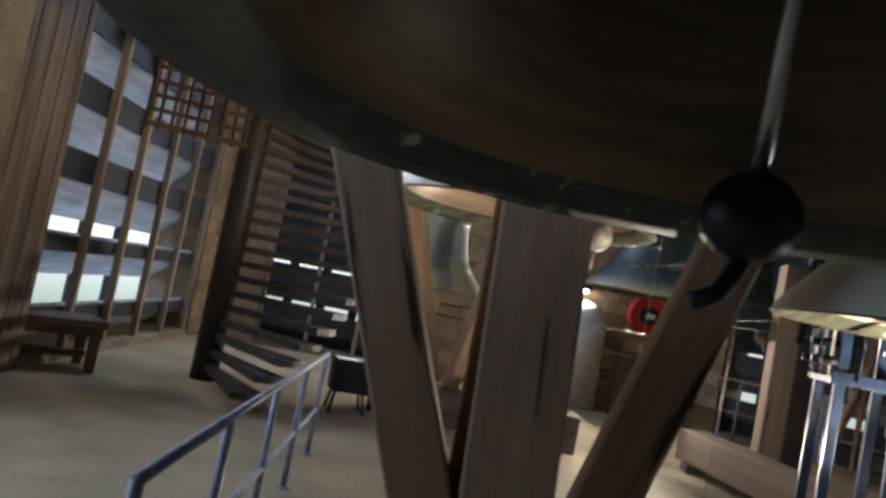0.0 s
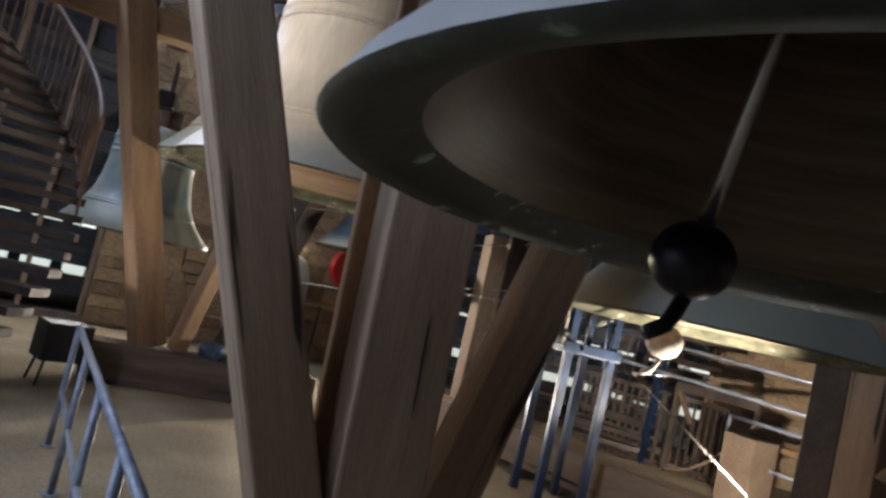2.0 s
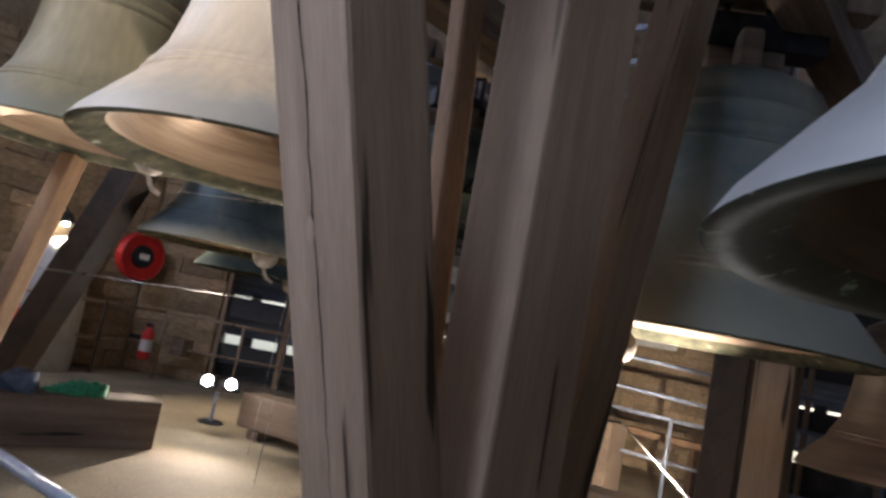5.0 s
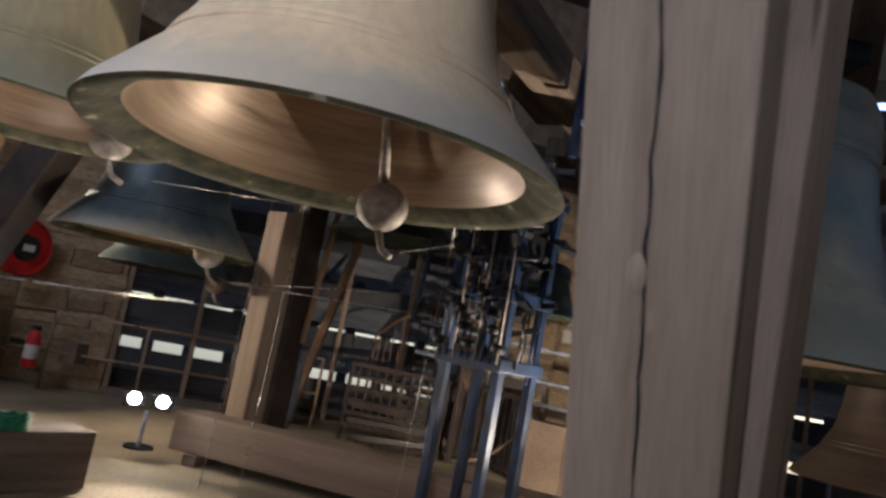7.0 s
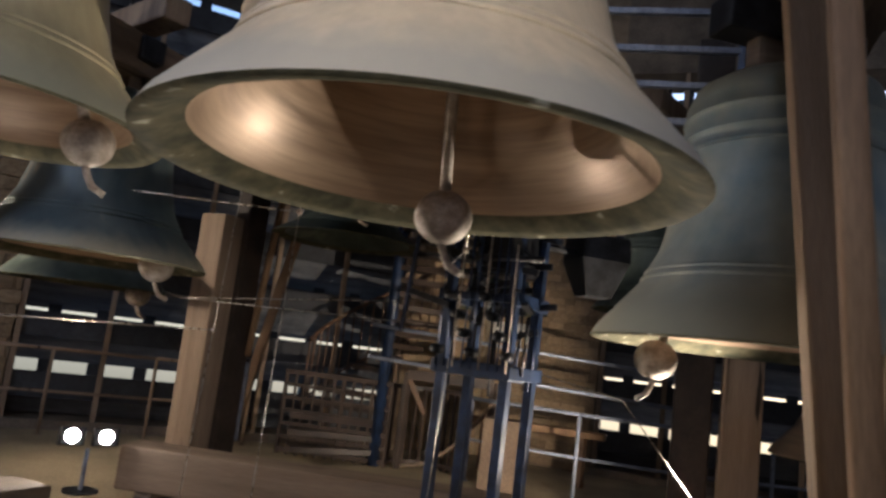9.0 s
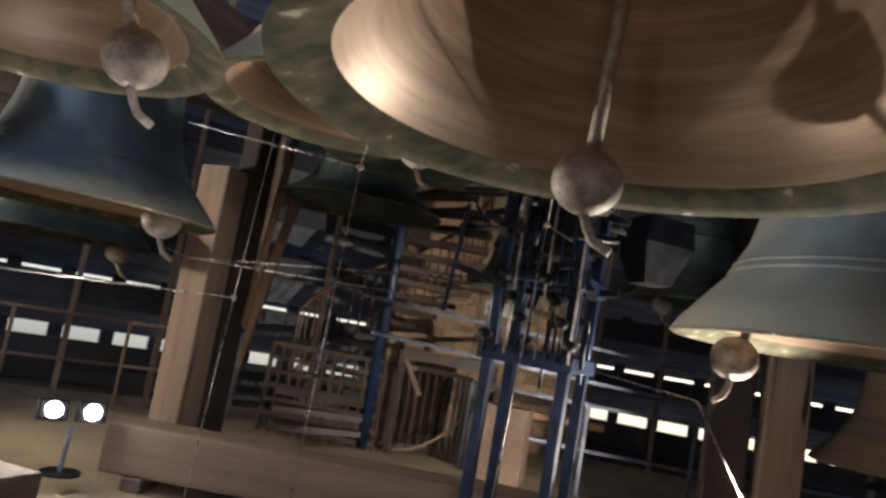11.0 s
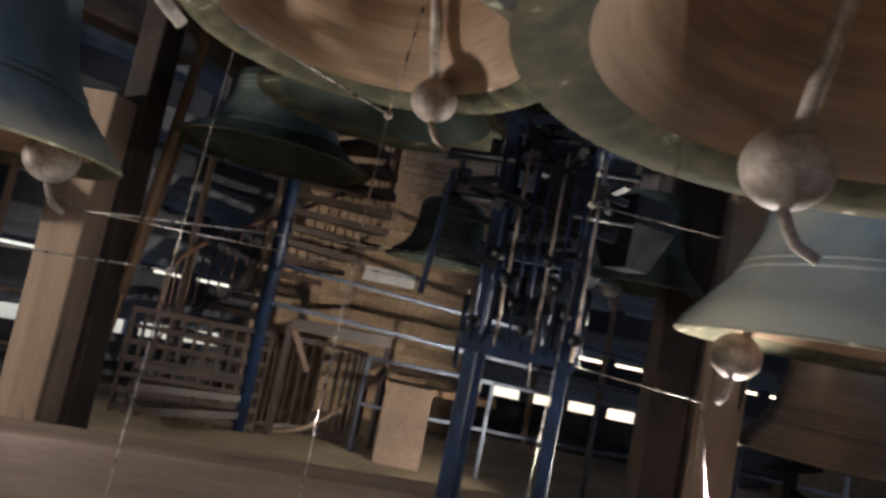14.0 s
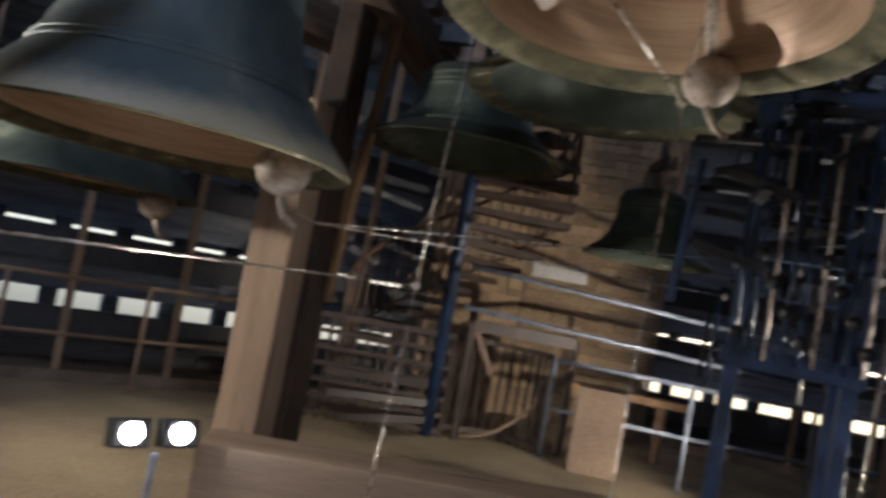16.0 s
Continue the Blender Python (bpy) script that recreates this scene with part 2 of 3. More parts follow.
def lathe(profile, segs=64):
    bm = bmesh.new()
    rings = []
    for r, z in profile:
        if r < 1e-4:
            rings.append([bm.verts.new((0, 0, z))])
        else:
            rings.append([bm.verts.new((r * math.cos(k * math.tau / segs), r * math.sin(k * math.tau / segs), z)) for k in range(segs)])
    for a, b in zip(rings, rings[1:]):
        for k in range(segs):
            j = (k + 1) % segs
            if len(a) == 1 and len(b) > 1:
                bm.faces.new((a[0], b[j], b[k]))
            elif len(b) == 1 and len(a) > 1:
                bm.faces.new((a[k], a[j], b[0]))
            elif len(a) > 1:
                bm.faces.new((a[k], a[j], b[j], b[k]))
    bmesh.ops.recalc_face_normals(bm, faces=bm.faces)
    return bm


# ---- the tower ----
CORNERS = [(-3.4, 3.6), (-6.4, 10.3), (0.7, 14.4), (8.3, 11.2), (11.0, 4.0), (8.6, -3.4), (1.0, -6.0), (-4.4, -3.0)]
TOP = 8.0


def octagon(z0, z1, grow=0.0):
    bm = bmesh.new()
    c = Vector((2.6, 4.2))
    ring = [[bm.verts.new((*(c + (Vector(p) - c) * (1 + grow)), z)) for p in CORNERS] for z in (z0, z1)]
    n = len(CORNERS)
    for k in range(n):
        bm.faces.new((ring[0][k], ring[0][(k + 1) % n], ring[1][(k + 1) % n], ring[1][k]))
    bm.faces.new(ring[0][::-1])
    bm.faces.new(ring[1])
    bmesh.ops.recalc_face_normals(bm, faces=bm.faces)
    return bm


tagged(part("floor", octagon(-0.25, 0.0, 0.12), FLOOR), "dusty tan tower floor with worn patches", "floor", kind="structure")
tagged(part("ceiling", octagon(TOP, TOP + 0.25, 0.12), CEIL), "dark boarded belfry ceiling", "ceiling", kind="structure")

# Each wall: stone piers at both ends, a low sill and a tall louvred opening between.
PIERS = [(1.75, 0.75), (0.9, 4.6), (1.35, 1.5), (1.9, 0.8), (1.0, 1.0), (1.0, 1.0), (1.0, 1.0), (1.0, 1.0)]
NAMES = ["west", "north_west", "north", "north_east", "east", "south_east", "south", "south_west"]
SILL, HEAD = 0.12, 6.6


OBJ = []


def wall(k):
    a, b = Vector(CORNERS[k]), Vector(CORNERS[(k + 1) % 8])
    length = (b - a).length
    ang = math.degrees(math.atan2(b.y - a.y, b.x - a.x))
    w = thing("wall_" + NAMES[k], "tan rubble stone tower wall with a tall louvred opening", "wall", (a.x, a.y, 0), ang, kind="structure")
    p, q = PIERS[k]
    T = 0.9
    part("pier", boxed((p + 0.5, T, TOP), pose(p / 2 - 0.25, T / 2, TOP / 2)), MORTAR, w)
    part("pier", boxed((q + 0.5, T, TOP), pose(length - q / 2 + 0.25, T / 2, TOP / 2)), MORTAR, w)
    part("sill", boxed((length - p - q, T, SILL), pose((p + length - q) / 2, T / 2, SILL / 2)), ASHLAR, w)
    part("lintel", boxed((length - p - q, T, TOP - HEAD), pose((p + length - q) / 2, T / 2, (TOP + HEAD) / 2)), ASHLAR, w)
    win = thing("window_%d" % (k + 1), "tall opening with slate grey sloping louvre boards", "louvre window", (a.x, a.y, 0), ang, kind="structure")
    x0, x1 = p, length - q
    z = SILL + 0.05
    while z < HEAD - 0.3:
        lb = part("louvre_board", boxed((x1 - x0, 0.80 if z < 1.6 else 0.93, 0.04), pose((x0 + x1) / 2, 0.47 if z < 1.6 else 0.51, z + 0.16 - (0.0 if z < 1.6 else 0.04), -41)), PALE if k in (0, 7) else SHADEBOARD, win)
        part("fascia", boxed((x1 - x0, 0.04, 0.17 if k == 0 and z < 1.6 else 0.33), pose((x0 + x1) / 2, 0.14, z + 0.38 - (0.07 if k == 0 and z < 1.6 else 0.0))), LEAD, lb)
        z += 0.78
    m = max(2, round((x1 - x0) / 1.0))
    for i in range(m + 1):
        x = x0 + 0.05 + (x1 - x0 - 0.1) * i / m
        part("mullion", boxed((0.07, 0.09, HEAD - SILL), pose(x, 0.06, (HEAD + SILL) / 2), 0.01), OAK, win)
    gap, wide = (1.05, 0.10) if k == 0 else (0.62, 0.17)
    for i in range(int((x1 - x0) / gap)):
        part("outer_mullion", boxed((wide, 0.12, HEAD - SILL), pose(x0 + 0.4 + gap * i, 0.83, (HEAD + SILL) / 2)), LEAD, win)
    OBJ.append(w)
    return a, b, ang, length


WALLS = [wall(k) for k in range(8)]

# Upright boards that clad the pier beside the west opening.
for i in range(14):
    part("board", boxed((0.118, 0.035 + 0.012 * (i % 2), 5.2), pose(0.09 + 0.124 * i, -0.022, 2.6), 0.006), OAKX, OBJ[0])

SIDE = [6.0, 0.6, 0.25, 0.25, 0.25, 0.3, 0.3, 3.0]
# Daylight that falls in through each opening: high up, but at the south west down the end of the opening next to the pier.
for k, (a, b, ang, length) in enumerate(WALLS):
    along, wide, tall, up = length / 2 + (PIERS[k][0] - PIERS[k][1]) / 2, length - sum(PIERS[k]) - 0.2, 1.5, 5.75
    if k == 7:
        along, wide, tall, up = length - 1.95, 1.7, 4.6, 3.4
    li = bpy.data.lights.new("daylight", "AREA")
    li.shape, li.size, li.size_y, li.energy, li.color = "RECTANGLE", wide, tall, DAY * SIDE[k], (0.84, 0.88, 1.0)
    ob = new("daylight", li)
    p = pose(a.x, a.y, 0, 0, 0, ang) @ Vector((along, 0.03 if k != 7 else -0.03, up))
    ob.matrix_world = look(p, (p.x * 0.3 + 2.6 * 0.7, p.y * 0.3 + 4.2 * 0.7, 1.0 if k != 7 else 2.6))


# ---- stone facing on the piers ----
def masonry(w, name_wall, x0, x1, rows, lo, hi, deep, seed):
    """Uneven squared rubble, course by course, proud of the mortar."""
    rnd = random.Random(seed)
    meshes = []
    for v in range(14):
        bm = boxed((1, 1, 1), Matrix(), 0.0)
        for vert in bm.verts:
            vert.co.x += rnd.uniform(-0.07, 0.07)
            vert.co.z += rnd.uniform(-0.1, 0.1)
            vert.co.y += rnd.uniform(-0.2, 0.2)
        me = bpy.data.meshes.new("stone")
        bm.to_mesh(me)
        bm.free()
        me.materials.append(STONE)
        meshes.append(me)
    z = 0.03
    for _ in range(rows):
        h = rnd.uniform(lo, hi)
        x = x0 + 0.01
        while x < x1 - 0.06:
            wd = min(rnd.uniform(1.2, 3.2) * h, x1 - x)
            ob = new("stone", rnd.choice(meshes))
            ob.parent = w
            ob.matrix_basis = pose(x + wd / 2, -0.008, z + h / 2) @ Matrix.Diagonal((wd - 0.012, deep, h - 0.012, 1))
            x += wd
        z += h
    return z
# ---- bells ----
PROFILE = [(0.0, 1.52), (0.22, 1.52), (0.40, 1.49), (0.50, 1.43), (0.545, 1.33), (0.55, 1.2), (0.56, 0.95), (0.59, 0.72), (0.645, 0.50), (0.735, 0.32), (0.86, 0.18), (0.965, 0.06), (1.0, 0.0)]
INSIDE = [(0.985, -0.012), (0.92, 0.005), (0.83, 0.06), (0.73, 0.17), (0.62, 0.36), (0.545, 0.58), (0.50, 0.85), (0.48, 1.15), (0.47, 1.32), (0.3, 1.40), (0.0, 1.41)]


def rings_on(profile):
    """Adds the raised mouldings that run round a bell."""
    out = []
    for (r0, z0), (r1, z1) in zip(profile, profile[1:]):
        out.append((r0, z0))
        for zb in (0.33, 0.37, 1.05, 1.13, 1.25):
            if z1 < zb < z0:
                f = (z0 - zb) / (z0 - z1)
                r = r0 + (r1 - r0) * f
                out += [(r, zb + 0.011), (r + 0.010, zb + 0.006), (r + 0.010, zb - 0.006), (r + 0.001, zb - 0.011)]
    return out + [profile[-1]]


def bell(name, label, x, y, z, r, material, ball=None, ball_r=0.13, swing=0.0, tall=1.0, hook=(0.5, -0.3), inner=INNER, iron=None):
    iron = iron or BRIGHT
    b = thing(name, label, "bell", (x, y, z), random.uniform(0, 360))
    inv = b.matrix_world.inverted()
    part("bell_body", lathe([(rr * r, zz * r * tall) for rr, zz in rings_on(PROFILE)], 72), material, b, smooth=True)
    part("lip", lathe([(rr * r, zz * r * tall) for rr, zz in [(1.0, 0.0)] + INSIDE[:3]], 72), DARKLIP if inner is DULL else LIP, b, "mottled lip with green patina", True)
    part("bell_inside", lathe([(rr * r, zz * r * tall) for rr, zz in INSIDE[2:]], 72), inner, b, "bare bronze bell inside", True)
    crown = bmesh.new()
    box(crown, (r * 0.5, r * 0.14, r * 0.34), pose(0, 0, r * tall * 1.52 + r * 0.16), r * 0.04)
    box(crown, (r * 0.14, r * 0.5, r * 0.3), pose(0, 0, r * tall * 1.52 + r * 0.14), r * 0.04)
    part("crown", crown, DULL, b)
    if ball is not None:
        p = inv @ Vector(ball)
        top = Vector((p.x * 0.25, p.y * 0.25, r * tall * 1.38))
        cl = part("clapper", rodded(top, p, 0.018 + 0.01 * r, 10), POLISHED if iron is IRON else BRIGHT, b, "iron clapper shaft", True)
        bm = bmesh.new()
        bmesh.ops.create_uvsphere(bm, u_segments=28, v_segments=18, radius=ball_r, matrix=Matrix.Translation(p) @ Matrix.Diagonal((1, 1, 0.94, 1)))
        part("clapper_ball", bm, iron, cl, "worn round clapper ball", True)
        h = (inv.to_3x3() @ Vector((hook[0], hook[1], 0))).normalized() * ball_r
        tube("clapper_tail", [p + Vector((0, 0, -ball_r * 0.8)), p + h * 0.2 + Vector((0, 0, -ball_r * 1.3)), p + h * 0.4 + Vector((0, 0, -ball_r * 1.65)), p + h * 0.9 + Vector((0, 0, -ball_r * 1.9))], ball_r * (0.2 if iron is IRON else 0.14), iron, cl)
    return b


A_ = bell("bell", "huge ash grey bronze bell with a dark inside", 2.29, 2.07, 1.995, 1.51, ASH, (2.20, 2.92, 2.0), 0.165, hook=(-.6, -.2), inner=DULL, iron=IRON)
C_ = bell("bell", "large pale patinated bronze bell with a bare inside", 0.496, 5.59, 2.23, 1.055, BRONZE, (1.04, 5.95, 2.22), 0.138, hook=(.2, -1))
D_ = bell("bell", "olive cream patinated bronze bell", -0.49, 7.80, 2.455, 0.925, OLIVE, (-0.01, 7.48, 2.42), 0.13, hook=(1, -.3))
E_ = bell("bell", "patinated bronze bell tinted blue by cool daylight", 1.097, 9.94, 2.015, 0.95, BLUE, (1.457, 9.46, 2.007), 0.14, hook=(1, -.3))
F_ = bell("bell", "grey green patinated bronze bell behind a blue one", 1.95, 12.0, 1.86, 0.86, GREEN, (2.45, 11.75, 1.82), 0.14, hook=(1, -.6))
B_ = bell("bell", "large tall cream patinated bell with daylight blue in its colour", 3.49, 5.19, 1.845, 1.15, PALEBLUE, (3.454, 5.95, 1.73), 0.15, tall=1.05, hook=(-.9, .5))
G_ = bell("bell", "bronze bell with a reddish bare inside", 1.287, 7.60, 2.648, 0.81, BRONZE, (1.843, 7.515, 2.622), 0.115, hook=(.4, -.7))
H_ = bell("bell", "dark green bell beside the far stair", 3.755, 9.79, 2.668, 0.835, GREEN, tall=0.54, inner=GREEN)
I_ = bell("bell", "dark green bell high behind another", 3.022, 8.41, 2.903, 0.888, GREEN, tall=0.6, inner=GREEN)
J_ = bell("bell", "small dark bell beside the stone wall", 5.0, 8.55, 2.13, 0.56, GREEN, tall=0.72, inner=GREEN)
K_ = bell("bell", "dull brown bell hung low near the wall", 5.80, 4.98, 1.09, 0.85, DULL, tall=1.0)
L_ = bell("bell", "dark bell behind the steel action frame", 5.0, 6.75, 2.2, 0.55, GREEN, (4.8, 6.95, 2.15), 0.09, inner=GREEN)
W_ = bell("bell", "patinated bell in blue and cream hung low beyond the strut", -2.0, 9.5, 1.57, 0.9, PALEBLUE)
for ob in (A_, B_, C_, D_, E_, F_, G_, H_, I_, J_, K_, L_, W_):
    tagged(ob, group="bells of the chime")


# ---- timber bell frame ----
def beam(name, label, a, b, w, d, material=OAK, twist=0.0, bevel=0.02, face=None):
    a, b = Vector(a), Vector(b)
    m = between(a, b) @ pose(0, 0, 0, 0, 0, twist)
    if face:
        zz = (b - a).normalized()
        xx = (Vector((*face, 0)) - zz * zz.dot(Vector((*face, 0)))).normalized()
        m = Matrix.Translation((a + b) / 2) @ Matrix((xx, zz.cross(xx), zz)).transposed().to_4x4()
    bm = boxed((w, d, (b - a).length), Matrix(), bevel)
    ob = part(name, bm, material)
    ob.matrix_world = m
    return tagged(ob, label, "timber", "bell frame timbers")



P1 = beam("raking_post", "weathered grey oak raking post with knots and cracks", (1.003, 3.98, 0), (-0.55, 3.25, 4.6), 0.335, 0.325, face=(0.37, -0.93))
beam("oak_post", "thick grey oak post of the bell frame", (1.275, 4.04, 0), (1.10, 3.85, 5.2), 0.47, 0.32, face=(0.95, 0.30))
beam("oak_plank", "tan oak plank fixed behind the thick post", (0.985, 4.05, 0), (0.80, 4.36, 4.4), 0.13, 0.09, TAN, face=(0.95, 0.30))
beam("raking_post", "grey oak brace leaning out from the post foot", (1.52, 4.18, 0.0), (2.73, 4.92, 4.4), 0.31, 0.25, face=(0.94, 0.35))
beam("sole_beam", "long dusty oak sole beam across the floor", (1.82, 10.02, 0.29), (4.50, 6.13, 0.29), 0.42, 0.37, OAK)
for sx, sy in ((1.98, 9.78), (3.16, 8.07), (4.34, 6.36)):
    beam("sleeper", "short dark oak sleeper under the sole beam", (sx - 0.2, sy - 0.137, 0.052), (sx + 0.2, sy + 0.137, 0.052), 0.16, 0.104, OAKX)
beam("oak_post", "square oak post behind the floodlight beam", (2.70, 10.57, 0), (2.68, 10.57, 2.75), 0.34, 0.34, OAK, 14)
# The timbers called dark take the near-black wood of the stairs.
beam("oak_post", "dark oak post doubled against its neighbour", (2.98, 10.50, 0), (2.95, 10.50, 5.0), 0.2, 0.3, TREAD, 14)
beam("oak_post", "square oak post below the blue bell", (5.42, 6.0, 0), (5.42, 6.0, 5.0), 0.34, 0.34, OAK, 24)
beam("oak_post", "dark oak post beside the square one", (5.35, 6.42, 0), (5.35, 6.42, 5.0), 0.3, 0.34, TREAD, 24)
beam("raking_post", "fresh tan oak brace beside the post", (3.2, 10.72, 0.0), (4.05, 11.1, 2.8), 0.11, 0.09, TAN, 20)
beam("raking_post", "thin tan lath against the dark post", (3.12, 10.42, 1.3), (3.3, 10.3, 4.4), 0.09, 0.06, TAN, 20)
beam("sole_beam", "dark oak sole beam under the far bells", (-1.75, 8.15, 0.215), (0.6, 8.92, 0.215), 0.40, 0.43, OAKX)
beam("raking_post", "tan oak raking post below the cream bell", (-1.2, 8.4, 0.43), (-2.2, 7.85, 4.4), 0.28, 0.32, TAN, 15)
beam("raking_post", "slender oak strut beside the raking post", (-0.9, 8.45, 0.43), (-0.55, 8.65, 2.45), 0.17, 0.17, TAN, 15)
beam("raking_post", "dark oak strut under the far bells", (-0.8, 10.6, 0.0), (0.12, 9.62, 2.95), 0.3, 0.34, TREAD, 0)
beam("cross_beam", "oak cross beam between raking posts", (-3.3, 7.62, 3.86), (-1.3, 8.35, 3.84), 0.30, 0.28, TAN)
kn = bmesh.new()
for z_, x_, s_ in ((0.0, 0.0, 1.0), (-0.1, 0.035, 0.6)):
    bmesh.ops.create_uvsphere(kn, u_segments=14, v_segments=8, radius=0.036 * s_, matrix=Matrix.Translation((x_, 0, z_)) @ Matrix.Diagonal((0.6, 0.2, 1.25, 1)))
k_ = part("knot", kn, OAK, P1, "dried knot", True)
k_.matrix_basis = pose(-0.03, -0.161, -0.5)
ck = bmesh.new()
rk = random.Random(9)
left, right, x_ = [], [], 0.02
for i in range(40):
    zc = -1.1 + 2.2 * i / 39
    x_ += rk.uniform(-0.006, 0.0065)
    wd = 0.001 + 0.0035 * math.sin(math.pi * i / 39) * rk.uniform(0.5, 1.2)
    left.append(ck.verts.new((x_ - wd, 0, zc)))
    right.append(ck.verts.new((x_ + wd, 0, zc)))
for i in range(39):
    ck.faces.new((left[i], right[i], right[i + 1], left[i + 1]))
bmesh.ops.solidify(ck, geom=ck.faces, thickness=0.004)
part("crack", ck, BLACK, P1, "long drying crack").matrix_basis = pose(-0.02, -0.1635, -0.3)
# Head beams that carry the bells.
for z, p, q in ((3.9, (-2.4, 4.6), (6.6, 8.6)), (4.1, (-1.4, 2.6), (6.4, 6.0)), (4.0, (0.4, 0.4), (4.6, 2.6)), (3.95, (-1.6, 7.6), (1.8, 13.4)), (4.75, (0.9, 7.2), (5.6, 9.5)), (3.75, (4.0, 3.6), (7.4, 6.6)), (3.72, (2.6, 9.1), (6.6, 8.4)), (3.6, (0.0, 9.4), (5.0, 11.0)), (3.55, (0.4, 12.1), (4.0, 11.2))):
    beam("head_beam", "dark oak beam carrying the bells", (*p, z + 0.15), (*q, z + 0.15), 0.34, 0.34, OAKX)

# Iron hangers from each bell's crown up to the beams.
for b_, r_, t_, top in ((A_, 1.51, 1.0, 4.7), (B_, 1.15, 1.05, 4.4), (C_, 1.055, 1.0, 4.5), (D_, 0.925, 1.0, 4.3), (E_, 0.95, 1.0, 4.1), (F_, 0.86, 1.0, 3.9), (G_, 0.81, 1.0, 4.5), (H_, 0.835, 0.54, 4.2), (I_, 0.888, 0.6, 4.5), (J_, 0.56, 0.72, 4.0), (K_, 0.85, 1.0, 3.9), (L_, 0.55, 1.0, 4.2), (W_, 0.9, 1.0, 3.9)):
    o = b_.matrix_world.translation
    z0 = r_ * t_ * 1.52 + r_ * 0.28
    z1 = max(top - o.z, z0 + 0.2)
    bm = bmesh.new()
    for dx in (-0.13, 0.13):
        bar(bm, (dx * r_, 0, z0 - 0.12 * r_), (dx * r_, 0, z1 + 0.3), 0.05, 0.02)
    box(bm, (r_ * 0.95, r_ * 0.22, r_ * 0.22), pose(0, 0, z0 + 0.06), 0.02)
    part("hanger", bm, IRON, b_, "black iron bell hanger")
    part("headstock", boxed((r_ * 1.5, 0.24, 0.22), pose(0, 0, max(z1, z0 + 0.3)), 0.02), OAKX, b_, "oak headstock")

# Steel channel ladder high in the frame.
lad = thing("steel_rack", "blue grey steel rack high in the bell frame", "rack", (3.3, 6.8, 0))
for dx, dy in ((0, 0), (0.66, -1.14)):
    part("upright", boxed((0.06, 0.06, 2.6), pose(dx, dy, 4.6), 0.006), NAVY, lad)
for z in (3.6, 3.9, 4.2, 4.52, 4.85):
    part("rung", bar(bmesh.new(), (0, 0, z), (0.66, -1.14, z), 0.05, 0.05, 0.005), STEEL, lad)


# ---- spiral stairs ----
def spiral(x, y, r, turn0, count, rise, step, label, sign, solid, rail_from, rail_mat):
    """A newel, wedge treads with risers, balusters and handrail from the tread rail_from up."""
    s = thing("spiral_stair", label, "staircase", (x, y, 0))
    part("newel", rodded((0, 0, 0), (0, 0, rise * count + 1.0), 0.075 if solid is NAVY else 0.16, 14), solid, s, "dark newel pole", True)
    tan_ = math.tan(radians(step) * 0.8)
    for i in range(count):
        a0 = turn0 + sign * step * i
        bm = bmesh.new()
        pts = [(0.05, -0.05), (r * 0.55, -r * 0.55 * tan_), (r, -r * tan_), (r * 1.02, 0), (r, r * tan_), (r * 0.55, r * 0.55 * tan_), (0.05, 0.05)]
        lo = [bm.verts.new((u, v, 0)) for u, v in pts]
        hi = [bm.verts.new((u, v, 0.075)) for u, v in pts]
        bm.faces.new(lo[::-1])
        bm.faces.new(hi)
        for k in range(len(pts)):
            bm.faces.new((lo[k], lo[(k + 1) % len(pts)], hi[(k + 1) % len(pts)], hi[k]))
        bmesh.ops.recalc_face_normals(bm, faces=bm.faces)
        tr = part("tread", bm, TREAD, s)
        tr.matrix_basis = pose(0, 0, rise * (i + 1) - 0.055, 0, 0, a0)
        if i >= rail_from:
            for f in (0.0, 0.5):
                an = radians(a0 + sign * step * f)
                e = Vector((0.97 * r * math.cos(an), 0.97 * r * math.sin(an), rise * (i + 1 + f)))
                part("baluster", rodded(e, e + Vector((0, 0, 0.98 if f == 0 else 0.98)), 0.014, 6), rail_mat, s)
    an = [radians(turn0 + sign * step * i * 0.5) for i in range(2 * rail_from, 2 * count)]
    for h in (1.0, 0.12):
        tube("handrail" if h > 0.5 else "bottom_rail", [(0.97 * r * math.cos(v), 0.97 * r * math.sin(v), rise * (k * 0.5 + rail_from + 1) + h) for k, v in enumerate(an)], 0.03 if h > 0.5 else 0.016, rail_mat, s, "curved handrail" if h > 0.5 else "")
    return s


spiral(-3.45, 7.15, 1.6, -34, 26, 0.178, 7.5, "dark wooden spiral stair with a brown railing", 1, TREAD, 8, BROWN)
spiral(5.55, 10.75, 1.15, 150, 26, 0.18, 15, "dark wooden spiral stair beside the stone wall", -1, NAVY, 2, BROWN)


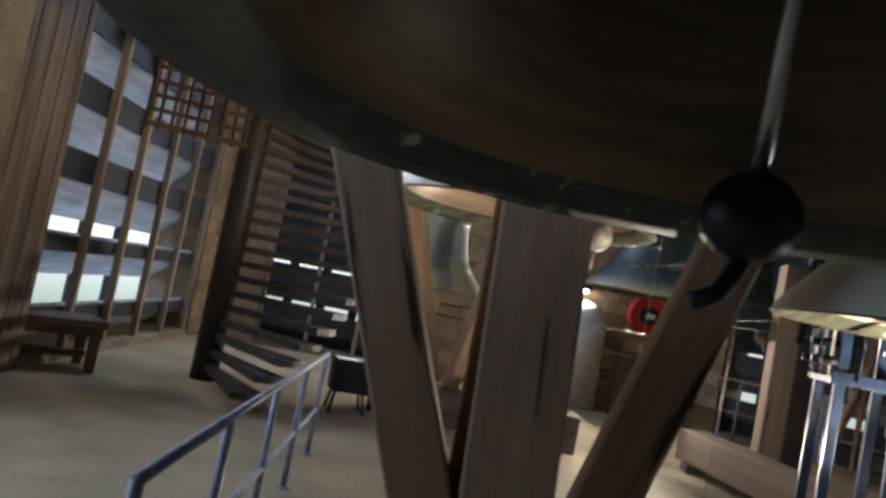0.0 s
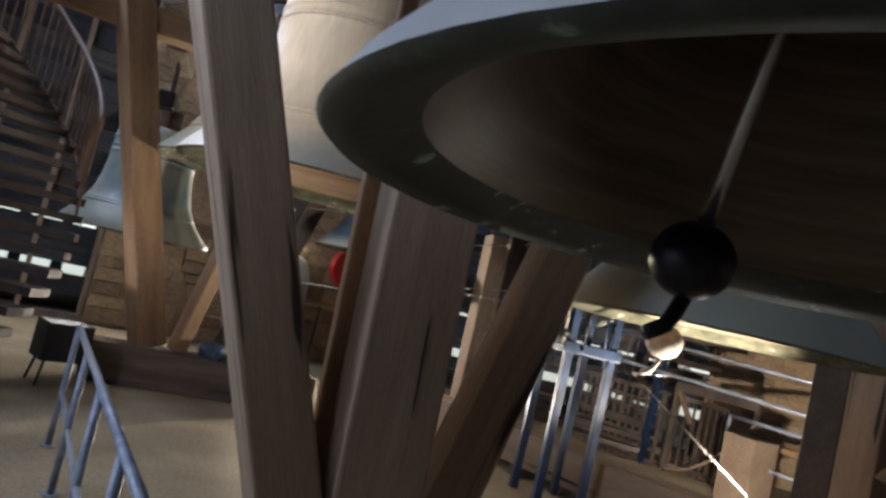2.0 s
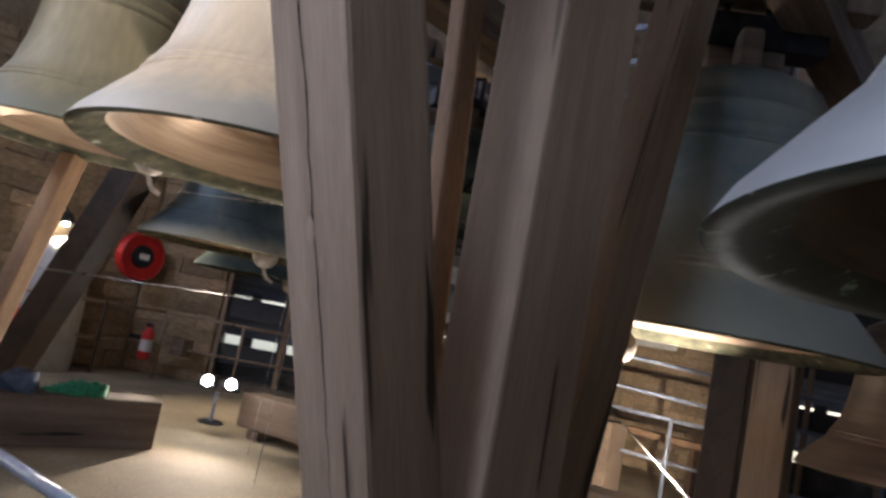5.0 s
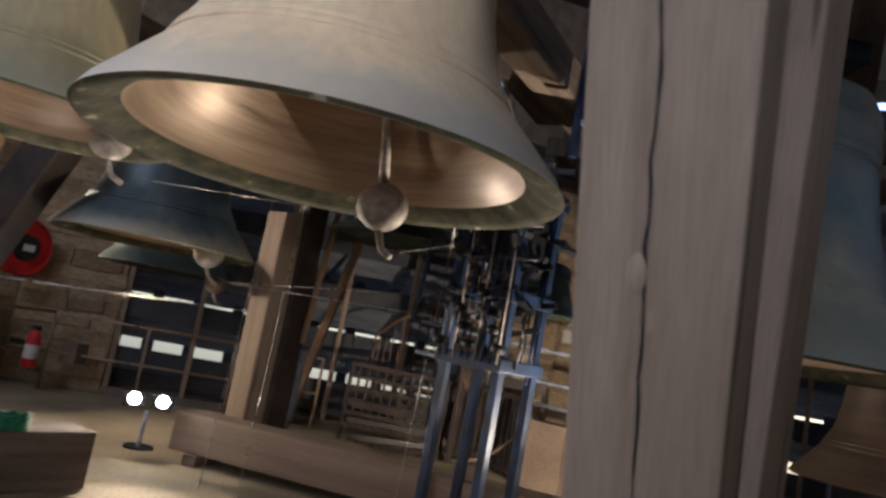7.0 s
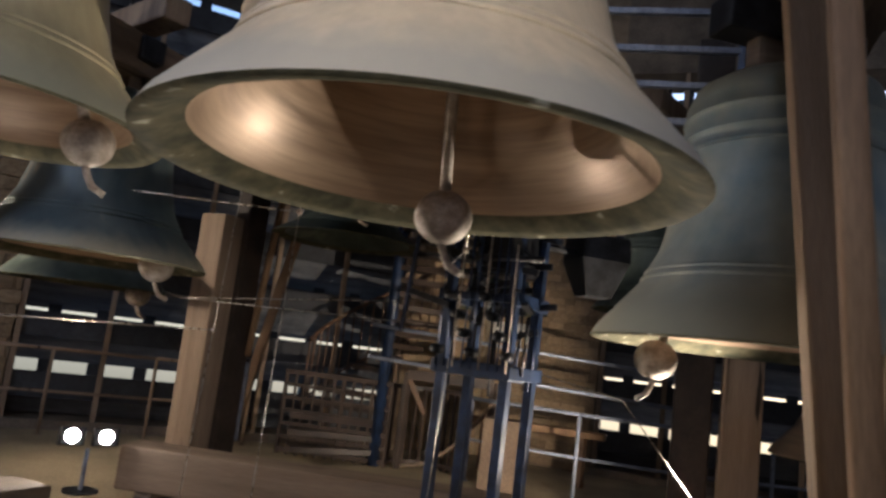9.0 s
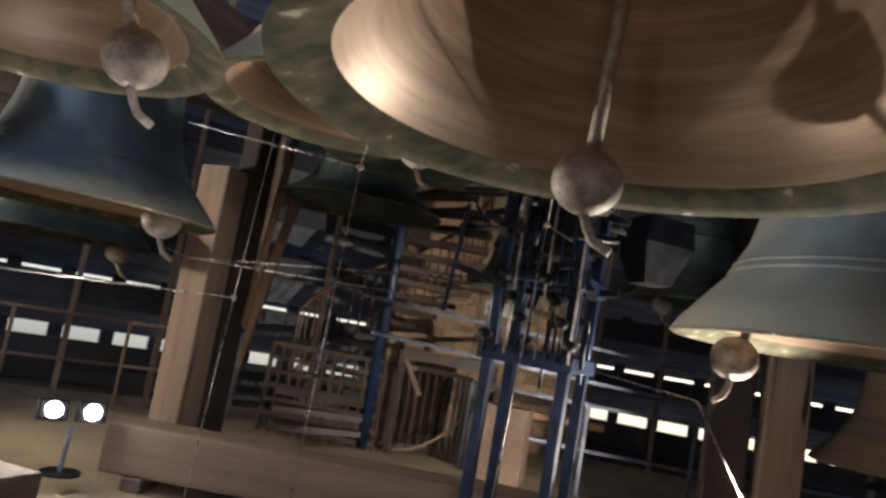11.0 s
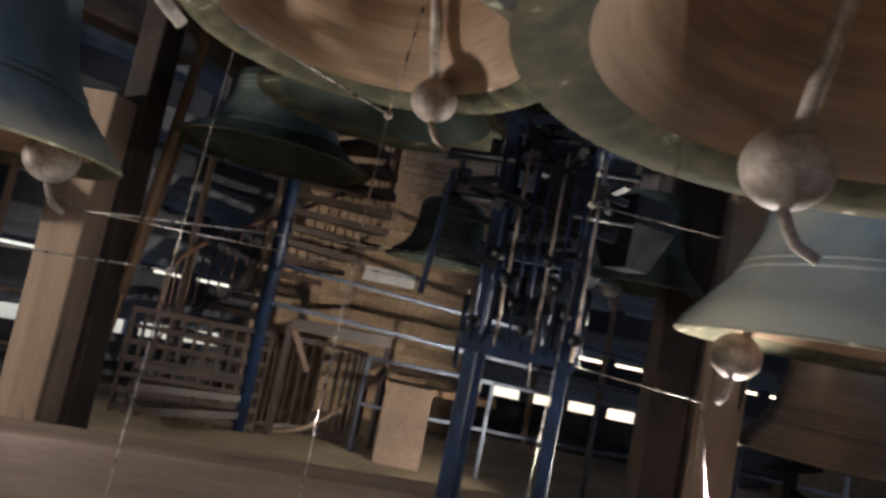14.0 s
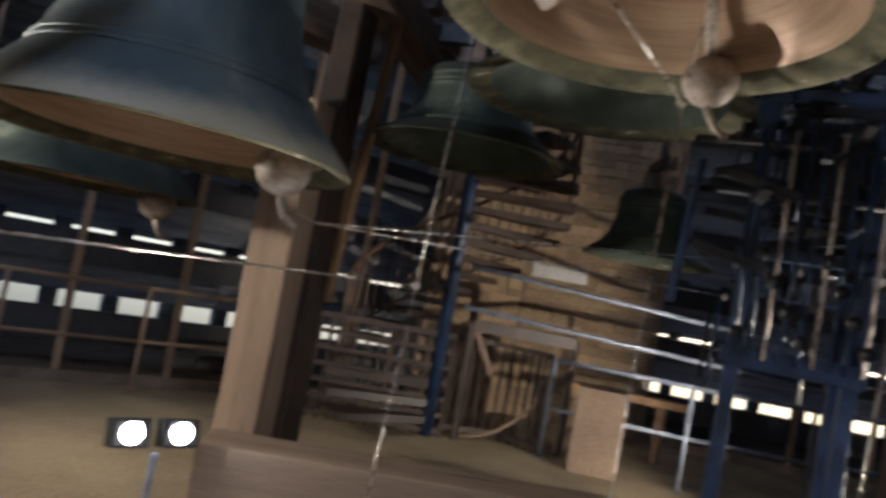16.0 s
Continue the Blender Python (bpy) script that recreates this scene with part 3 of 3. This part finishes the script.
def lattice(label, pts, z0, z1, nx, nz, material, parent_name="stair_guard", curve=True):
    """A guard of upright and level laths along a line of points."""
    g = thing(parent_name, label, "guard rail", (*pts[0], 0))
    o = Vector((*pts[0], 0))
    P = [Vector((*p, 0)) - o for p in pts]
    seg = [(b - a).length for a, b in zip(P, P[1:])]
    tot = sum(seg)

    def along(d):
        for a, b, l in zip(P, P[1:], seg):
            if d <= l + 1e-6:
                return a.lerp(b, d / l)
            d -= l
        return P[-1]

    for i in range(nx + 1):
        p = along(tot * i / nx)
        thick = 0.034 if i % 6 else 0.05
        part("lath", boxed((thick, thick * 0.7, z1 - z0), pose(p.x, p.y, (z0 + z1) / 2)), material, g)
    for k in range(nz + 1):
        z = z0 + 0.06 + (z1 - z0 - 0.09) * k / nz
        for a, b in zip(P, P[1:]):
            part("rail", bar(bmesh.new(), a + Vector((0, 0, z)), b + Vector((0, 0, z)), 0.035 if 0 < k < nz else 0.05, 0.045 if 0 < k < nz else 0.06), material, g)
    return g


def arc(cx, cy, r, a0, a1, n):
    return [(cx + r * math.cos(radians(a0 + (a1 - a0) * i / n)), cy + r * math.sin(radians(a0 + (a1 - a0) * i / n))) for i in range(n + 1)]


lattice("dark lattice guard round the stair well", [(4.75, 11.8), (5.62, 10.62)], 0.0, 1.12, 11, 6, TREAD)
lattice("dark barred guard curving round the stair well", arc(5.75, 10.15, 0.62, 105, -45, 10), 0.0, 1.1, 14, 1, TREAD)
lattice("brown lattice guard high beside the stair", [(-4.3, 6.3), (-3.75, 6.75), (-3.25, 7.15)], 2.72, 4.3, 10, 9, BROWN)

bar_ = thing("stair_box", "dark boxed frame beside the stair well", "wooden frame", (5.75, 10.5, 0))
part("top_rail", bar(bmesh.new(), (0, 0, 1.25), (0.75, -0.9, 1.25), 0.08, 0.14, 0.01), TREAD, bar_)
part("brace", bar(bmesh.new(), (0, 0, 1.25), (0.2, -0.2, 0.75), 0.07, 0.07, 0.01), BROWN, bar_)
for d in ((0, 0), (0.75, -0.9)):
    part("upright", boxed((0.07, 0.07, 1.28), pose(d[0], d[1], 0.64), 0.006), TREAD, bar_)
tube("curved_strip", [(0.75 * k / 6, -0.9 * k / 6 - 0.05, 0.05 + 1.0 * (k / 6) ** 2) for k in range(7)], 0.022, CARTON, bar_, "pale curved strip")


# ---- railings ----
def railing(label, pts, h=1.05, mid=0.5, material=STEEL, gap=1.5, r=0.024):
    g = thing("railing", label, "railing", (*pts[0], 0))
    o = Vector((*pts[0], 0))
    for k, (p, q) in enumerate(zip(pts, pts[1:])):
        p, q = Vector((*p, 0)) - o, Vector((*q, 0)) - o
        part("rail", rodded(p + Vector((0, 0, h)), q + Vector((0, 0, h)), r, 10), material, g, smooth=True)
        if mid:
            part("rail", rodded(p + Vector((0, 0, h * mid)), q + Vector((0, 0, h * mid)), r * 0.8, 10), material, g, smooth=True)
        n = max(1, round((q - p).length / gap))
        for i in range(0 if k == 0 else 1, n + 1):
            s = p.lerp(q, i / n)
            part("post", rodded(s, s + Vector((0, 0, h)), r, 10), material, g, smooth=True)
            part("foot_plate", lathe([(0, 0.012), (r * 2.2, 0.012), (r * 2.2, 0)], 12), material, g).matrix_basis = pose(*s)
    return g


railing("grey painted steel railing along the walkway", [(0.72, 2.0), (-0.92, 5.6)], h=0.85, mid=0.45, gap=1.0, r=0.022)
railing("grey steel railing in front of the stone wall", [(-1.6, 12.5), (1.12, 13.75), (3.4, 12.85), (4.6, 12.4)], material=OAK, r=0.022, gap=1.1)
railing("blue grey steel railing beside the far louvres", [(6.16, 9.66), (6.58, 8.3), (7.1, 7.2), (8.6, 5.6), (8.9, 3.2)], gap=1.3)

# ---- steel action frame of the chime ----
act = thing("action_frame", "blue black steel frame of the chime action full of levers", "machine", (3.10, 7.20, 0), 10)
rnd = random.Random(5)
for dx, dy, top in ((-0.2, 0.25, 3.0), (-0.2, -0.3, 3.0), (0.25, 0.25, 3.0), (0.25, -0.3, 3.0)):
    part("column", boxed((0.075, 0.075, top), pose(dx, dy, top / 2), 0.006), NAVY, act)
for z in (1.5, 2.05, 2.9):
    for dx in (-0.25, 0.3):
        part("cross_bar", boxed((0.05, 0.66, 0.11 if z < 2 else 0.06), pose(dx, -0.03, z), 0.006), NAVY, act)
    part("cross_bar", boxed((0.6, 0.05, 0.1), pose(0.02, 0.29, z), 0.006), NAVY, act)
    part("cross_bar", boxed((0.6, 0.05, 0.1), pose(0.02, -0.34, z), 0.006), NAVY, act)
for i in range(110):
    y, z = rnd.uniform(-0.42, 0.42), rnd.uniform(1.75, 3.2)
    x = rnd.uniform(-0.35, 0.35)
    l = rnd.uniform(0.15, 0.5)
    if i % 3 == 0:
        part("lever", bar(bmesh.new(), (x, y - l / 2, z), (x, y + l / 2, z + rnd.uniform(-0.1, 0.1)), 0.03, 0.05, 0.004), IRON, act)
    elif i % 3 == 1:
        part("rod", rodded((x, y, z - l), (x + rnd.uniform(-0.03, 0.03), y, z), 0.011, 8), rnd.choice((NAVY, IRON, IRON)), act, smooth=True)
    else:
        part("crank", bar(bmesh.new(), (x, y, z), (x + rnd.uniform(-0.25, 0.25), y + rnd.uniform(-0.1, 0.1), z + rnd.uniform(-0.15, 0.15)), 0.06, 0.025, 0.004), IRON, act)
for i in range(9):
    y = -0.34 + 0.075 * i
    part("pull_rod", rodded((-0.3, y, 1.5), (-0.3, y, 2.7), 0.009, 6), NAVY if i % 3 else BRIGHT, act, smooth=True)
    part("roller", rodded((-0.36, y, 1.62 + 0.14 * (i % 4)), (-0.24, y, 1.62 + 0.14 * (i % 4)), 0.035, 12), IRON, act, smooth=True)
for z in (2.35, 2.62):
    part("axle", rodded((-0.28, -0.55, z), (-0.28, 0.6, z), 0.022, 10), IRON, act, smooth=True)
part("drop_bar", bar(bmesh.new(), (-0.3, 0.55, 2.5), (-0.32, 0.6, 1.72), 0.06, 0.03, 0.004), NAVY, act, "blue slotted bar")
part("motor_box", boxed((0.4, 0.36, 0.5), pose(0.1, -0.1, 2.5), 0.03), IRON, act, "black motor housing")

hop = thing("hopper", "dark sheet iron hopper beside the action frame", "machine", (3.9, 6.75, 2.2), 10)
part("hopper_body", lathe([(0.0, 0.5), (0.28, 0.5), (0.3, 0.3), (0.16, 0.0), (0.0, 0.0)], 4), IRON, hop)
part("hopper_arm", rodded((-0.6, 0.4, 0.35), (0, 0, 0.35), 0.03), IRON, hop)

# ---- wires ----
def wires(label, runs, r=0.0035):
    w = thing("wire", label, "wire", runs[0][0])
    o = Vector(runs[0][0])
    for a, b in runs:
        part("strand", rodded(Vector(a) - o, Vector(b) - o, r, 6), WIRE, w, smooth=True)
    bm = bmesh.new()
    bmesh.ops.create_icosphere(bm, subdivisions=1, radius=0.022, matrix=Matrix.Translation(Vector(runs[0][1]) - o))
    part("ring", bm, BRIGHT, w, "small iron ring")
    return w


J = (1.55, 8.59, 1.55)
wires("steel clapper wire with a ring", [((1.60, 8.52, 3.9), J), (J, (1.52, 8.64, 0.05)), (J, (-0.9, 10.1, 1.4)), (J, (-0.9, 9.9, 1.42))])
Kp = (1.347, 7.48, 2.374)
wires("steel clapper wire under a bell", [((1.39, 7.42, 3.1), Kp), (Kp, (1.32, 7.5, 0.05)), (Kp, (0.2, 7.35, 2.22))])
M = (2.15, 6.72, 2.27)
wires("steel clapper wire beside the action", [((2.18, 6.68, 3.6), M), (M, (2.12, 6.8, 0.05)), (M, (1.296, 6.1, 2.03))])
N = (1.66, 9.36, 1.78)
wires("pair of slack steel wires from the blue bell", [(N, (2.9, 7.5, 1.8)), (N, (2.95, 7.6, 2.0)), (N, (1.53, 9.43, 1.82))], 0.004)
Q = (3.3, 6.1, 1.42)
wires("thin wire along the far railing", [(Q, (4.5, 5.95, 0.6)), ((4.5, 5.95, 0.6), (6.4, 4.6, 0.35)), (Q, (6.4, 9.3, 1.55))], 0.005)
for z0, z1 in ((1.72, 1.62), (1.35, 1.22)):
    rr = thing("guide_rail", "dull steel guide rail before the stone wall", "rail", (4.4, 9.9, 0))
    part("bar", rodded((0, 0, z0 + 0.1), (3.6, -3.0, z1), 0.022, 8), STEEL, rr, smooth=True)

# ---- things by the walls ----
reel = thing("hose_reel", "red round fire hose reel on the stone wall", "hose reel", (0.54, 13.83, 1.83), 30)
rm = pose(0, 0, 0, 90)
part("disc", lathe([(0.0, 0.05), (0.35, 0.05), (0.38, 0.0), (0.38, -0.06), (0.0, -0.06)], 40), RED, reel).matrix_basis = rm
part("hub", lathe([(0.0, 0.12), (0.17, 0.12), (0.18, 0.05)], 32), BLACK, reel, "black hub").matrix_basis = rm
part("hub_label", boxed((0.17, 0.006, 0.09), pose(0, -0.124, 0), 0.0), WHITE, reel, "white label")
part("rim", lathe([(0.36, 0.10), (0.39, 0.08), (0.39, 0.04), (0.34, 0.045), (0.36, 0.10)], 40), RED, reel, smooth=True).matrix_basis = rm
part("bracket", boxed((0.2, 0.3, 0.3), pose(0, 0.2, 0), 0.02), BLACK, reel)

ext = thing("fire_extinguisher", "red fire extinguisher with a white label", "extinguisher", (0.90, 13.52, 0.30), 30)
part("cylinder", lathe([(0, 0.5), (0.03, 0.5), (0.05, 0.46), (0.085, 0.42), (0.09, 0.36), (0.09, 0.03), (0.08, 0.0), (0, 0)], 24), RED, ext, smooth=True)
part("valve", boxed((0.05, 0.12, 0.06), pose(0, 0, 0.52), 0.01), BLACK, ext)
part("label_band", lathe([(0.092, 0.3), (0.092, 0.12)], 24), WHITE, ext)
tube("hose", [(0, 0.05, 0.53), (0.1, 0.06, 0.45), (0.12, 0.02, 0.25), (0.1, 0, 0.1)], 0.012, BLACK, ext)
part("bracket", boxed((0.1, 0.35, 0.06), pose(0, 0.2, 0.3)), BLACK, ext)

for x, y, z in ((1.45, 13.5, 0.55),):
    ob = tagged(part("wall_box", boxed((0.2, 0.3, 0.28), pose(0, 0, 0), 0.01), CARTON), "small tan box on the stone wall", "box")
    ob.matrix_world = pose(x, y + 0.2, z, 0, 0, 30)

lamp = thing("wall_lamp", "small shaded lamp lit on the stone wall", "lamp", (-0.57, 13.4, 2.08), 30)
part("shade", lathe([(0.05, 0.16), (0.07, 0.14), (0.14, 0.0), (0.135, 0.0), (0.06, 0.13)], 24), BLACK, lamp, smooth=True)
bm = bmesh.new()
bmesh.ops.create_uvsphere(bm, u_segments=16, v_segments=10, radius=0.045, matrix=Matrix.Translation((0, 0, 0.0)))
part("bulb", bm, BULB, lamp, "glowing bulb", True)
tube("arm", [(0, 0, 0.15), (0, 0.1, 0.25), (0, 0.45, 0.25)], 0.014, BLACK, lamp)
spot("lamp_beam", (-0.54, 13.25, 2.0), (0.4, 7.0, 1.4), LAMP_W, 165, 0.06)
# Unseen lamp, added to account for warm light on pier and pale bell.
lamp2 = copy_thing(lamp, pose(-3.05, 2.95, 3.1, 0, 0, 100))
tagged(lamp2, "unseen small shaded lamp added on the pier")
spot("lamp_beam", (-2.95, 3.0, 3.0), (0.2, 6.3, 3.3), LAMP2_W, 58, 0.06, (1.0, 0.84, 0.64))

red = tagged(part("red_board", boxed((0.34, 0.05, 1.0), Matrix(), 0.01), RED), "red painted board leaning on the wall", "board")
red.matrix_world = pose(-0.98, 12.62, 0.49, -8, 2, 30)
niche = tagged(part("white_niche", lathe([(0.0, 1.9), (0.3, 1.8), (0.42, 1.5), (0.45, 0.0), (0.0, 0.0)], 28), WHITE, smooth=True), "white rounded plaster casing against the wall", "casing")
niche.matrix_world = pose(-0.5, 13.35, 0)

# Green rope and cloth on the dark sole beam.
rope = thing("rope_coil", "coil of green rope on the oak beam", "rope", (-0.09, 8.66, 0.43))
for k in range(6):
    tube("turn", [(0.25 * math.cos(i * math.tau / 16) * (1 - 0.08 * k) + 0.02 * k, (0.13 * math.sin(i * math.tau / 16)) * (1 - 0.06 * k), 0.012 + 0.016 * k + 0.012 * math.sin(3 * i + k)) for i in range(17)], 0.013, ROPE, rope)
cl = bmesh.new()
bmesh.ops.create_icosphere(cl, subdivisions=4, radius=0.16)
for v in cl.verts:
    v.co *= 1 + 0.35 * noise.noise(v.co * 9)
    v.co.z = max(v.co.z * 0.8, -0.06)
cloth = tagged(part("cloth", cl, CLOTH, smooth=True), "crumpled blue grey cloth on the oak beam", "cloth")
cloth.matrix_world = pose(-0.5, 8.52, 0.48)

# Bench by the west wall.
bench = thing("bench", "brown wooden bench by the louvres", "bench", (-4.25, 5.75, 0), 66)
part("seat", boxed((2.6, 0.55, 0.08), pose(-0.9, 0, 0.5), 0.012), CARTON, bench)
part("apron", boxed((2.5, 0.04, 0.1), pose(-0.9, -0.22, 0.42), 0.004), BROWN, bench)
for x in (-2.1, 0.3):
    for y in (-0.22, 0.22):
        part("leg", boxed((0.09, 0.09, 0.46), pose(x, y, 0.23), 0.008), BROWN, bench)
part("stretcher", boxed((2.4, 0.06, 0.07), pose(-0.9, 0, 0.15), 0.006), BROWN, bench)

# Board box before the stone corner, planks and panel behind it.
bx = thing("board_box", "tall brown board box open at the top", "box", (6.2, 9.1, 0), -70)
for sx, sy, px, py in ((0.5, 0.02, 0, -0.2), (0.5, 0.02, 0, 0.2), (0.02, 0.38, -0.24, 0), (0.02, 0.38, 0.24, 0)):
    part("side", boxed((sx, sy, 0.86), pose(px, py, 0.43), 0.003), CARTON, bx)
part("flap", boxed((0.5, 0.4, 0.015), pose(0.0, 0.0, 0.855), 0.003), CARTON, bx)
for p, q, z in (((7.0, 10.4), (7.75, 8.55), 0.72),):
    pl = tagged(part("plank", bar(bmesh.new(), (*p, z), (*q, z), 0.24, 0.09, 0.006), TAN), "pale plank shelf along the wall foot", "plank")
    for s in (0.15, 0.85):
        part("trestle", boxed((0.1, 0.1, z - 0.05), pose(p[0] + (q[0] - p[0]) * s, p[1] + (q[1] - p[1]) * s, z / 2 - 0.02), 0.005), BROWN, pl)
pan = tagged(part("notice_panel", boxed((0.78, 0.03, 0.22), Matrix(), 0.004), WHITE), "pale blank notice panel on the stone wall", "panel")
pan.matrix_world = pose(8.45, 10.72, 2.12, 0, 0, -69)

# Grey strip light housing leaning against the brace.
gb = thing("light_housing", "slim blue grey lamp housing leaning on the brace", "lamp housing", (3.26, 10.66, 0.80), 50)
part("housing", boxed((0.15, 0.08, 0.86), Matrix(), 0.012), STEEL, gb).matrix_basis = pose(0, -0.02, 0, 0, 3, 0)
part("end_cap", boxed((0.16, 0.09, 0.04), Matrix(), 0.006), IRON, gb).matrix_basis = pose(0.02, -0.02, 0.44, 0, 3, 0)


# Blue steel stand with a slanting black top beyond the low floodlight.
st = thing("steel_stand", "blue painted steel stand with a slanting black top", "stand", (6.4, 5.25, 0), 25)
part("foot_plate", boxed((0.34, 0.3, 0.02), pose(0, 0, 0.01), 0.004), NAVY, st)
part("column", boxed((0.13, 0.10, 0.62), pose(0, 0, 0.33), 0.01), BLUESTEEL, st, "bright blue column")
part("neck", boxed((0.10, 0.08, 0.26), pose(0, 0, 0.76), 0.008), IRON, st)
part("top_plate", boxed((0.5, 0.3, 0.05), pose(0, 0, 0.92, 0, 14, 0), 0.012), BLACK, st)
part("arm", rodded((-0.05, 0, 0.72), (-0.32, -0.05, 0.66), 0.03, 10), IRON, st, smooth=True)


# ---- floodlights ----
def flood(x, y, z, aim, label, watts, cone, fill=None):
    g = thing("floodlight", label, "floodlight", (x, y, z))
    yaw = math.degrees(math.atan2(aim[1] - y, aim[0] - x)) - 90
    for k, dx in enumerate((-0.13, 0.13)):
        m = pose(0, 0, 0, 12, 0, yaw) @ pose(dx, 0, 0)
        h = part("lamp_head", boxed((0.2, 0.12, 0.15), pose(0, -0.07, 0), 0.015), BLACK, g)
        h.matrix_basis = m
        bm = lathe([(0, 0.0), (0.05, 0.0), (0.055, -0.01)], 20)
        gl = part("lamp_glass", bm, LAMPGLASS, h, "glowing lamp glass")
        gl.matrix_basis = pose(0, 0.0, 0, -90)
    part("stand", rodded((0, 0, -0.1), (0, 0, 0.12 - z), 0.018, 8), STEEL, g)
    part("foot", lathe([(0, 0.02 - z + 0.1), (0.14, 0.02 - z + 0.1), (0.14, 0.1 - z)], 16), IRON, g)
    d = (Vector(aim) - Vector((x, y, z))).normalized()
    spot("flood_beam", Vector((x, y, z)) + d * 0.12, aim, watts, cone)
    # Added beam with no lamp head of its own, to brighten the stone corner.
    if fill:
        d = (Vector(fill) - Vector((x, y, z))).normalized()
        spot("flood_beam", Vector((x, y, z)) + d * 0.3, fill, watts * 1.0, 60)
    return g


flood(1.36, 9.87, 0.55, (0.2, 6.2, 2.0), "twin white floodlight lit on a thin stand", FLOOD1, 115)
flood(4.5, 5.85, 0.47, (2.0, 6.3, 3.2), "twin floodlight lit low by the railing", FLOOD2, 96, (6.7, 11.0, 1.3))

# Dark drum on the floor, with an added lamp that lights the pale bells.
fh = thing("floodlight", "dark drum standing on the floor with an added lamp", "floodlight", (-1.75, 7.55, 0), 40)
for sx, sy, px, py in ((0.42, 0.03, 0, -0.17), (0.42, 0.03, 0, 0.17), (0.03, 0.34, -0.2, 0), (0.03, 0.34, 0.2, 0)):
    part("hood", boxed((sx, sy, 0.36), pose(px, py, 0.42), 0.006), BLACK, fh)
part("base", boxed((0.38, 0.3, 0.05), pose(0, 0, 0.3), 0.01), BLACK, fh)
part("lamp_glass", boxed((0.26, 0.2, 0.02), pose(0, 0, 0.36), 0.004), LAMPGLASS, fh, "glowing lamp glass")
for px in (-0.15, 0.15):
    for py in (-0.12, 0.12):
        part("leg", rodded((px * 1.3, py * 1.3, 0), (px, py, 0.29), 0.014), IRON, fh)
spot("flood_beam", (-1.73, 7.53, 0.66), (0.1, 6.0, 3.0), FLOOD3, 140)
# ---- stones of the walls, last ----
for k, side, rows in ((0, 1, 24), (1, 1, 22), (2, 0, 22), (2, 1, 30), (3, 0, 30)):
    a, b, ang, length = WALLS[k]
    p, q = PIERS[k]
    x0, x1 = (0.05, p) if side == 0 else (length - q, length - 0.05)
    small = k in (2, 3) and (k, side) != (2, 0)
    masonry(OBJ[k], NAMES[k], x0, x1, rows + (14 if small else 0), 0.09 if small else 0.16, 0.15 if small else 0.26, 0.05, k * 7 + side)
